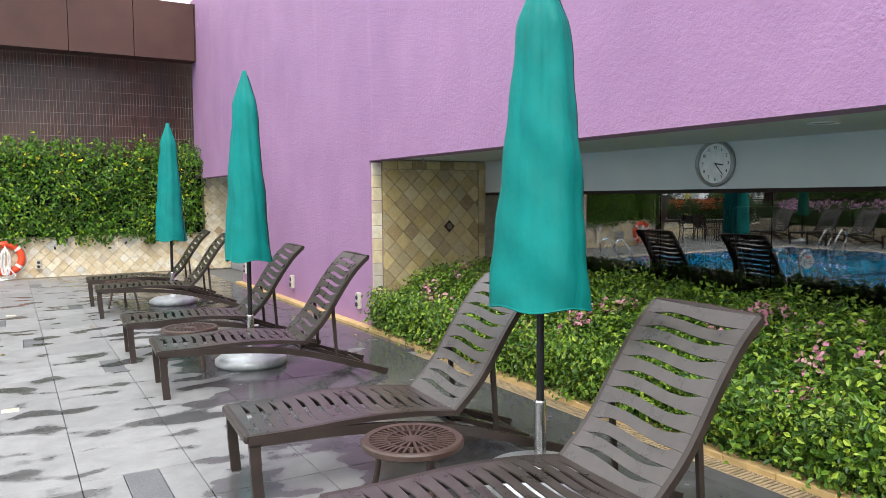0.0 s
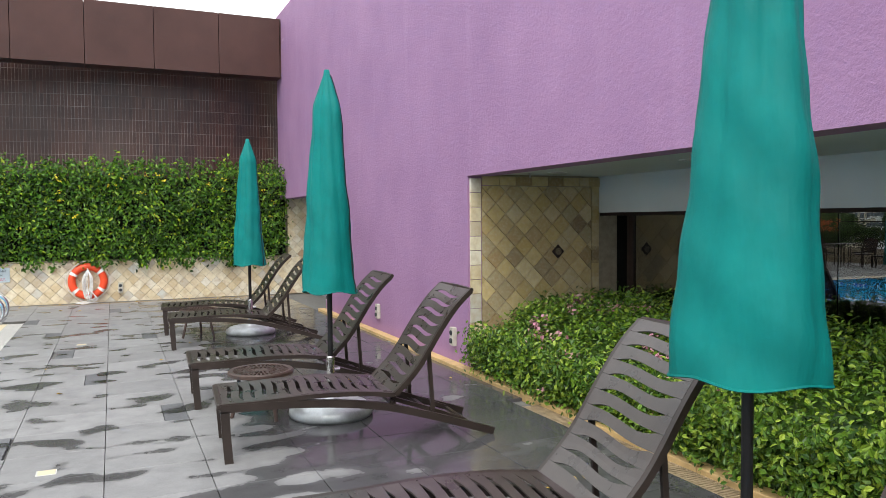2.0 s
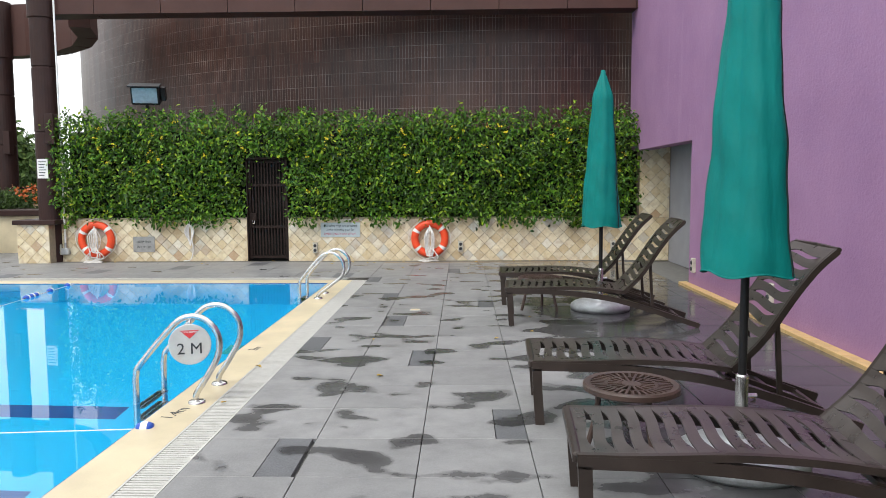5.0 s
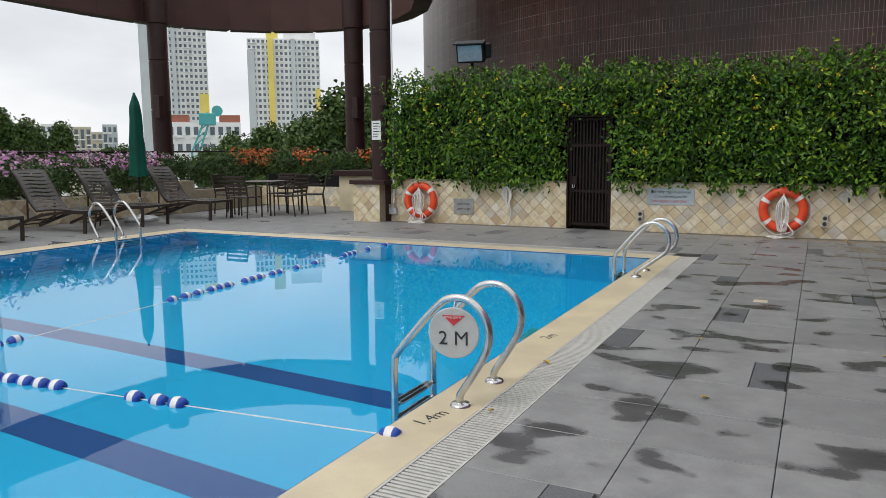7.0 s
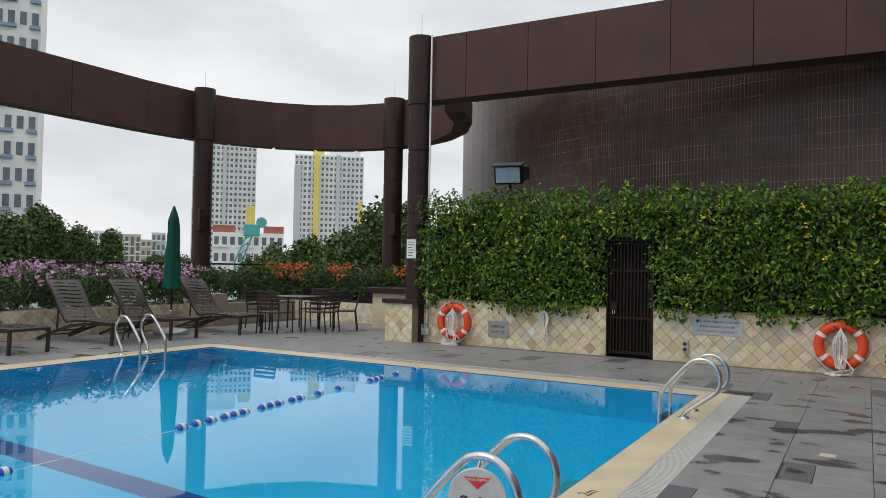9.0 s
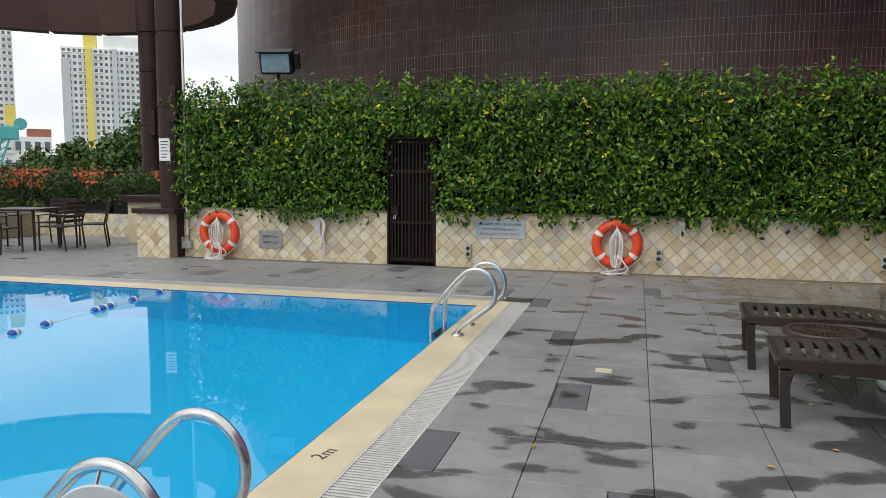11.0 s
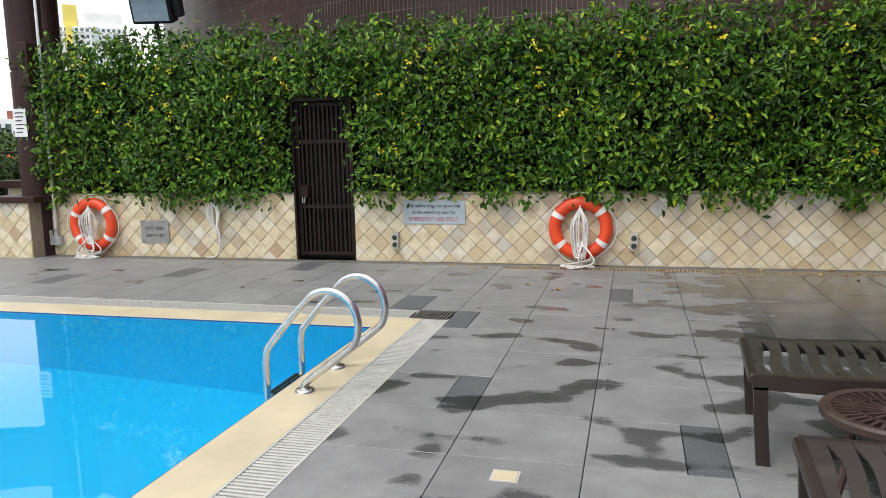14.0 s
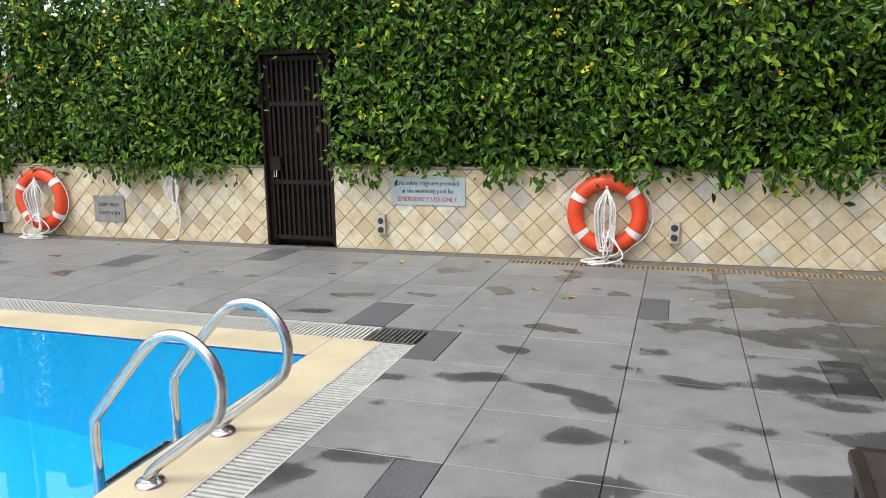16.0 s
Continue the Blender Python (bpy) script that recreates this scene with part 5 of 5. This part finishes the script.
for x, y, a in ((-9.6, 17.75, 185), (-10.2, 17.0, 95), (-10.45, 18.55, -80), (-9.5, 18.4, 215)):
    copy_thing(pc, pose(x, y, 0, 0, 0, a))

# ---- distance ----
GZ = -14.0
bm = bmesh.new()
bmesh.ops.create_circle(bm, cap_ends=True, radius=2500, segments=64)
bmesh.ops.translate(bm, vec=(0, 0, GZ), verts=bm.verts)
setting("ground", bm, plain("far_ground", (0.10, 0.12, 0.08), 0.9, scale=0.05, fine=1.0), "distant ground of streets and greenery", "ground")
setting("podium", box(-15.6, -9, GZ, 10.2, 23.3, -2.0), M["grey_block"], "grey podium building carrying the terrace", "building")
setting("wall_south", box(-15.6, -9.2, -0.4, 10.2, -9.0, 2.6), M["white_wall"], "plain terrace wall behind the walk", "wall")


def bearing(px, d, t_yaw=29.5, eye=(0.2, 5.1), f=1313.0):
    a = radians(t_yaw) - math.atan((px - 784) / f)
    return eye[0] - math.sin(a) * d, eye[1] + math.cos(a) * d, math.degrees(a)


MAT_T = {k: plain("tower_" + k, c, 0.7, vary=0.05, scale=0.2, fine=2.0) for k, c in (("white", (0.86, 0.88, 0.88)), ("yellow", (0.80, 0.66, 0.16)), ("grey", (0.55, 0.60, 0.63)), ("cream", (0.60, 0.55, 0.42)), ("roof", (0.33, 0.12, 0.08)), ("teal", (0.10, 0.45, 0.47)), ("brown", (0.3, 0.24, 0.19)))}
M["far_glass"] = plain("far_window_glass", (0.12, 0.15, 0.18), 0.3, vary=0.2, scale=0.3, bumps=0)
M["far_blue"] = plain("far_blue_panel", (0.24, 0.36, 0.52), 0.6)


def block(name, label, px, d, w, dep, z1, bays, storeys, wall, accents=(), top=(), rz=0.0, sill=None, dark=0.56):
    """A far building: a wall body with sunk windows, storey by storey, and rooftop boxes."""
    x, y, a = bearing(px, d)
    B = thing(name, label, "building", pose(x, y, GZ, 0, 0, a + rz))
    H = z1 - GZ
    part("wall", box(-w / 2, 0, 0, w / 2, dep, H), MAT_T[wall], B)
    sh, bw = H / storeys, w / bays
    pane = mesh_of(box(-bw * dark / 2, -0.12, -sh * 0.24, bw * dark / 2, 0.05, sh * 0.24), "window", M["far_glass"])
    slab = mesh_of(box(-bw * 0.46, -0.45, -sh * 0.40, bw * 0.46, 0.05, -sh * 0.27), "sill", MAT_T["white"] if sill is None else sill)
    first = max(0, int(9 / sh))
    for i in range(bays):
        for j in range(first, storeys):
            for me2, nm in ((pane, "window"), (slab, "sill")):
                if nm == "sill" and (i + 1) % 3 == 0:
                    continue
                o = new(nm, me2)
                o.parent = B
                o.location = (-w / 2 + bw * (i + 0.5), 0, sh * (j + 0.5))
    for (u0, u1, v0, v1, mat, pr) in accents:
        part("facade_panel", box(-w / 2 + u0 * w, -pr, v0 * H, -w / 2 + u1 * w, 0.3, v1 * H), MAT_T[mat], B)
    for (u0, u1, h, mat) in top:
        part("roof_box", box(-w / 2 + u0 * w, 1, H, -w / 2 + u1 * w, dep - 1, H + h), MAT_T[mat], B)
    return B


D = 240
k = D / 1313.0
block("apartment_tower", "tall white and yellow apartment tower", 387, D, 104 * k, 14, 1.5 + 208 * k, 14, 30, "white",
      [(0.0, 0.14, 0.0, 0.99, "grey", 0.5), (0.86, 1.0, 0.0, 0.62, "yellow", 0.6), (0.14, 0.22, 0.0, 0.72, "yellow", 0.7), (0.47, 0.53, 0.0, 1.0, "grey", 0.9)], [(0.25, 0.75, 5, "white"), (0.8, 0.98, 3, "yellow")])
block("apartment_tower", "tall white and yellow apartment tower", 573, D, 120 * k, 14, 1.5 + 190 * k, 16, 28, "white",
      [(0.0, 0.1, 0.0, 0.93, "grey", 0.5), (0.28, 0.36, 0.0, 1.0, "yellow", 0.7), (0.93, 1.0, 0.0, 0.7, "yellow", 0.6), (0.6, 0.66, 0.0, 1.0, "grey", 0.9)], [(0.26, 0.42, 6, "yellow"), (0.5, 0.95, 4, "white")])
block("apartment_block", "near white apartment block with pale blue panels", -122, 95, 18.5, 14, 44, 16, 20, "white", [(0.62, 0.68, 0, 1, "grey", 0.6), (0.3, 0.36, 0, 1, "grey", 0.6)], [(0.1, 0.5, 4, "white")], -8, M["far_blue"])
block("low_block", "low white colonial-style block with red roof", 433, 170, 118 * 170 / 1313, 12, 1.5 + 50 * 170 / 1313, 9, 6, "white", [(0.46, 0.54, 0.9, 1.06, "white", 0.5)], [(0.0, 0.3, 1.6, "roof"), (0.72, 1.0, 1.6, "roof")])
for px, w, h, b, mt in ((205, 60, 42, 7, "cream"), (240, 50, 34, 6, "cream"), (272, 22, 46, 3, "grey"), (590, 26, 40, 3, "white"), (180, 40, 46, 5, "white")):
    block("low_block", "low distant apartment block beyond trees", px, 300, w * 300 / 1313, 10, 1.5 + h * 300 / 1313, b, 7, mt)
for px, w, h, b, mt in ((700, 40, 90, 4, "white"), (-400, 60, 140, 6, "white"), (-700, 80, 120, 7, "cream"), (-1100, 90, 160, 8, "grey")):
    block("low_block", "distant apartment block beyond the trees", px, 320, w * 320 / 1313, 10, 1.5 + h * 320 / 1313, b, 12, mt)

cx, cy, ca = bearing(433, 110)
cr = thing("crane", "turquoise lattice crane jib above the trees", "crane", pose(cx, cy, 0, 0, 0, ca))
for s in (-0.5, 0.5):
    part("boom", tube([(-1.4 + s * 0.9, 0, GZ), (-1.2 + s, 0, 1.5), (0.6 + s * 0.7, 0, 6.2)], 0.14, 6), MAT_T["teal"], cr)
for j in range(9):
    z = -1 + 0.9 * j
    part("lattice", tube([(-1.65 + 0.16 * j, 0, z), (-0.75 + 0.17 * j, 0, z + 0.8)], 0.09, 5), MAT_T["teal"], cr)
part("head", box(-0.6, -0.4, 5.2, 1.7, 0.4, 6.9, 0.15), MAT_T["teal"], cr)
part("sheave", lathe([(0, -0.2), (0.75, -0.2), (0.75, 0.2), (0, 0.2)], 20, at=(0, 0, 0)), MAT_T["teal"], cr).matrix_local = pose(1.9, 0, 7.2, 90, 0, 0)


def tree(px, d, top, width, seed, label="broad leafy tree beyond the terrace"):
    """Tapered trunk, forked limbs and a crown of small leaf tufts with gaps."""
    x, y, a = bearing(px, d)
    rg = np.random.default_rng(seed)
    H = top - GZ
    Tt = thing("tree", label, "tree", pose(x, y, GZ))
    ctrl = [(0, 0, 0), (0.2, 0, H * 0.3), (0.1, 0.2, H * 0.55)]
    part("trunk", tube(curve_pts(ctrl, 8), 0.4, 8, rr=[0.5 - 0.03 * i for i in range(9)]), M["bark"], Tt)
    cs, ns = [], []
    for i in range(9):
        ang, rad = rg.uniform(0, 6.28), width * rg.uniform(0.15, 0.42)
        e = np.array((rad * math.cos(ang), rad * math.sin(ang), H * rg.uniform(0.62, 0.9)))
        part("limb", tube(curve_pts([(0.1, 0.2, H * 0.5), tuple(e * np.array((0.5, 0.5, 0.8))), tuple(e)], 6), 0.15, 6, rr=[0.22 - 0.025 * q for q in range(7)]), M["bark"], Tt)
        m = 420
        v = rg.normal(0, 1, (m, 3))
        v /= np.linalg.norm(v, axis=1)[:, None]
        c = e + v * np.array((width * 0.2, width * 0.2, H * 0.11)) * rg.uniform(0.5, 1.1, (m, 1))
        cs.append(c), ns.append(v)
    c, v = np.concatenate(cs), np.concatenate(ns)
    c[:, 2] = np.minimum(c[:, 2], H)
    c = np.repeat(c, 4, 0) + rg.normal(0, 0.22, (len(c) * 4, 3))
    crown = new("crown", leaves("crown", c, np.repeat(v, 4, 0), rg.uniform(0.22, 0.5, len(c)), M["tree_leaf"], rg, 0.6, 0.6, 0.2, 0.3))
    crown.parent = Tt
    return Tt


for i, (px, d, up, w) in enumerate(((85, 85, 92, 6), (128, 90, 66, 6), (170, 95, 46, 5), (20, 85, 60, 6), (520, 62, 42, 6), (565, 66, 46, 6), (620, 55, 62, 6), (660, 50, 108, 7), (700, 48, 104, 6), (745, 52, 80, 6), (480, 75, 30, 6), (300, 120, 14, 9), (-60, 70, 80, 8), (-250, 70, 70, 9), (-520, 70, 90, 9))):
    tree(px, d, 1.5 + up * d / 1313, w, 100 + i)

# ---- wall tiles, paving and other pieces ----
HD = 0.105                     # half diagonal of a wall tile


def diamond_field(parent, m, x0, x1, z0, z1, mat, hd=HD, depth=0.016, ox=0.0, joined=None):
    """Slate tiles set on the diagonal over a rectangle of a wall; m maps x, y, z to along, up, out."""
    g = 0.0035
    full = None
    for i in range(math.floor(x0 / hd) - 1, math.ceil(x1 / hd) + 2):
        for j in range(math.floor(z0 / hd) - 1, math.ceil(z1 / hd) + 2):
            if (i + j) % 2:
                continue
            cx, cz, h = i * hd, j * hd, hd - g
            poly = clip_poly([(cx + h, cz), (cx, cz + h), (cx - h, cz), (cx, cz - h)], x0, z0, x1, z1)
            if len(poly) < 3:
                continue
            area = abs(sum(poly[k - 1][0] * poly[k][1] - poly[k][0] * poly[k - 1][1] for k in range(len(poly)))) / 2
            if area < 2e-4:
                continue
            dz = depth + random.uniform(-0.002, 0.003)
            whole = area > 2 * h * h * 0.999
            if joined is not None:
                b = bmesh.new()
                slab_poly(poly, dz, 0.003, b)
                b.transform(m)
                me_b = bpy.data.meshes.new("t")
                b.to_mesh(me_b)
                b.free()
                n0 = len(joined[0])
                joined[0].extend(tuple(v.co) for v in me_b.vertices)
                joined[1].extend(tuple(n0 + q for q in p.vertices) for p in me_b.polygons)
                bpy.data.meshes.remove(me_b)
                continue
            if whole:
                if full is None:
                    full = mesh_of(slab_poly([(h, 0), (0, h), (-h, 0), (0, -h)], depth, 0.003), "tile", mat)
                o = new("tile", full)
                o.parent = parent
                o.matrix_local = m @ pose(cx, cz, random.uniform(-0.002, 0.003), 0, 0, random.choice((0, 90, 180, 270)))
            else:
                o = new("tile", mesh_of(slab_poly(poly, dz, 0.003), "tile", mat))
                o.parent = parent
                o.matrix_local = m


face_n = pose(0, WY + 0.012, 0, 90, 0, 0)
diamond_field(wall_n2, face_n, GX1 + 0.004, 4.45, 0.0, 0.788, M["cream_tile"])
diamond_field(wall_n1, face_n, -6.995, GX0 - 0.004, 0.0, 0.788, M["cream_tile"])
diamond_field(bpy.data.objects["alcove_tile_wall"], face_n, 3.9, 4.45, 0.795, 2.115, M["cream_tile"])
diamond_field(pier, pose(0, 17.19, 0, 90, 0, 0), -7.598, -7.002, 0.0, 0.718, M["cream_tile"])
end_wall = bpy.data.objects["bed_end_wall"]
face_e = pose(0, 8.56, 0, 90, 0, 0)
diamond_field(end_wall, face_e, WX + 0.16, 5.34, 0.0, 1.90, M["brown_tile"], 0.115)
bq = mesh_of(slab_poly([(0.003, 0.003), (0.127, 0.003), (0.127, 0.147), (0.003, 0.147)], 0.018, 0.003), "border_tile", M["cream_tile"])
bt = mesh_of(slab_poly([(0.003, 0.003), (0.197, 0.003), (0.197, 0.097), (0.003, 0.097)], 0.018, 0.003), "border_tile", M["brown_tile"])
for j in range(13):
    o = new("border_tile", bq)
    o.parent, o.matrix_local = end_wall, face_e @ pose(WX + 0.02, 0.15 * j + 0.03, 0)
    o = new("border_tile", bt)
    o.parent, o.matrix_local = end_wall, face_e @ pose(5.445, 0.15 * j + 0.0, 0, 0, 0, 90)
for j in range(8):
    o = new("border_tile", bt)
    o.parent, o.matrix_local = end_wall, face_e @ pose(WX + 0.16 + 0.2 * j if j < 7 else 5.3, 1.905, 0.001 * (j % 2))
deco = thing("deco_tile", "dark carved slate accent tile", "tile", face_e @ pose(4.90, 1.20, 0.02, 0, 0, 45))
part("plate", slab_poly([(-0.055, -0.055), (0.055, -0.055), (0.055, 0.055), (-0.055, 0.055)], 0.012, 0.004), M["gate"], deco)
part("boss", lathe([(0.04, 0.012), (0.03, 0.02), (0.02, 0.014), (0, 0.018)], 12), M["bark"], deco)

jv, jf = [], []
diamond_field(None, pose(-12.55, 0, 0, 90, 0, 90), 5.0, 17.15, 0.0, 0.498, None, joined=(jv, jf))
diamond_field(None, pose(0, 20.25, 0, 90, 0, 0), -12.5, -9.4, 0.0, 0.478, None, joined=(jv, jf))
me = bpy.data.meshes.new("planter_tiles")
me.from_pydata(jv, [], jf)
me.materials.append(M["cream_tile_far"])
o = tagged(new("planter_tiles", me), kind="stuff")
o.parent = bpy.data.objects["planter_wall"]

# paving
floor_ob = bpy.data.objects["floor"]
tile_mesh = {}


def paver(parent, xa, ya, xb, yb, dark=False):
    key = (round(xb - xa, 3), round(yb - ya, 3), dark)
    if key not in tile_mesh:
        w, h = xb - xa, yb - ya
        tile_mesh[key] = mesh_of(slab_poly([(0.002, 0.002), (w - 0.002, 0.002), (w - 0.002, h - 0.002), (0.002, h - 0.002)], 0.03, 0.0025), "paving_slab", M["deck_dark" if dark else "deck"])
    o = new("paving_slab", tile_mesh[key])
    o.parent = parent
    o.location = (xa, ya, -0.03 + random.uniform(-0.0012, 0.0008))


DARK = [(-0.8, 14.49), (-0.39, 12.82), (-0.16, 11.15), (-0.8, 10.04), (0.2, 9.48), (-0.41, 7.25), (0.82, 7.81), (0.4, 15.61), (1.36, 14.49), (0.82, 12.26), (2.3, 13.38), (-0.2, 5.02), (0.62, 4.47)]
COLS = [-0.8, -0.2, 0.4, 1.0, 1.6, 2.2, 2.8, 3.40, 3.55]
far = bmesh.new()


def far_paver(xa, ya, xb, yb):
    slab = [(xa + 0.003, ya + 0.003), (xb - 0.003, ya + 0.003), (xb - 0.003, yb - 0.003), (xa + 0.003, yb - 0.003)]
    v = [far.verts.new((x, y, 0.0)) for x, y in slab]
    u = [far.verts.new((x, y, -0.03)) for x, y in slab]
    far.faces.new(v)
    for i in range(4):
        far.faces.new((u[i], u[(i + 1) % 4], v[(i + 1) % 4], v[i]))


RP, RY = 0.557, 15.05           # depth of a paving row, one joint line
for r in range(-42, 5):
    ya, yb = RY + RP * r, RY + RP * (r + 1)
    if ya > 17.1:
        break
    yb = min(yb, 17.16)
    for c, (xa, xb) in enumerate(zip(COLS, COLS[1:])):
        if xb > 3.5 and ya > 7.0:
            xb = 3.70
        if r < -23:
            far_paver(xa, ya, xb, yb)
            continue
        cut = [d for d in DARK if xa - 0.01 <= d[0] < xb - 0.1 and abs(d[1] - ya) < 0.2]
        if cut:
            d0 = cut[0][0]
            d1 = min(d0 + 0.19, xb)
            if d0 - xa > 0.05:
                paver(floor_ob, xa, ya, d0, yb)
            paver(floor_ob, d0, ya, d1, yb, True)
            if xb - d1 > 0.05:
                paver(floor_ob, d1, ya, xb, yb)
        else:
            paver(floor_ob, xa, ya, xb, yb)
for i in range(11):
    for j in range(4):
        xa, ya = -0.8 - 0.6 * (i + 1), RY + RP * j
        yb = ya + RP if j < 3 else 17.3
        if (i * 7 + j * 5) % 9 == 0:
            paver(floor_ob, xa, ya, xa + 0.28, yb, True)
            paver(floor_ob, xa + 0.28, ya, xa + 0.6, yb)
        else:
            paver(floor_ob, xa, ya, xa + 0.6, yb)
for i in range(9):
    for j in range(10):
        xa, ya = -7.4 - 0.6 * (i + 1), 14.82 + 0.6 * j
        if xa > -12.5 and ya < 20.0:
            far_paver(xa, ya, xa + 0.6, min(ya + 0.6, 20.25))
for i in range(5):
    for j in range(30):
        xa, ya = -12.55 + 0.58 * i, 14.82 - 0.6 * (j + 1)
        far_paver(xa, ya, xa + 0.58, ya + 0.6)
fp = part("far_paving", far, M["deck"], floor_ob)
tagged(fp, kind="stuff")
# plain paving against the wall and the pool corner
setting("wall_margin", box(-7.0, 17.32, -0.03, 3.82, 17.5, -0.004), M["joint"], "strip of wet mortar along the wall foot", "floor")

# fallen leaves
rf = random.Random(4)
for i in range(46):
    if i < 26:
        x, y = rf.uniform(-6.5, 3.6), 17.44 - abs(rf.gauss(0, 0.25)) - 0.02
    elif i < 36:
        x, y = rf.uniform(-1.1, 1.4), rf.uniform(8, 16.5)
    else:
        x, y = rf.uniform(2.4, 3.68), rf.uniform(2.5, 14)
    fl = new("fallen_leaf", leaves("fallen_leaf", np.array([(0, 0, 0.0)]), np.array([(0.0, 0, 1)]), np.array([rf.uniform(0.045, 0.085)]), M["dry_leaf"], np.random.default_rng(i), 0.12, 0.5, 0.3))
    fl.location = (x, y, 0.010)
    tagged(fl, "small dry yellow leaf fallen on the paving", "leaf", "fallen leaves")
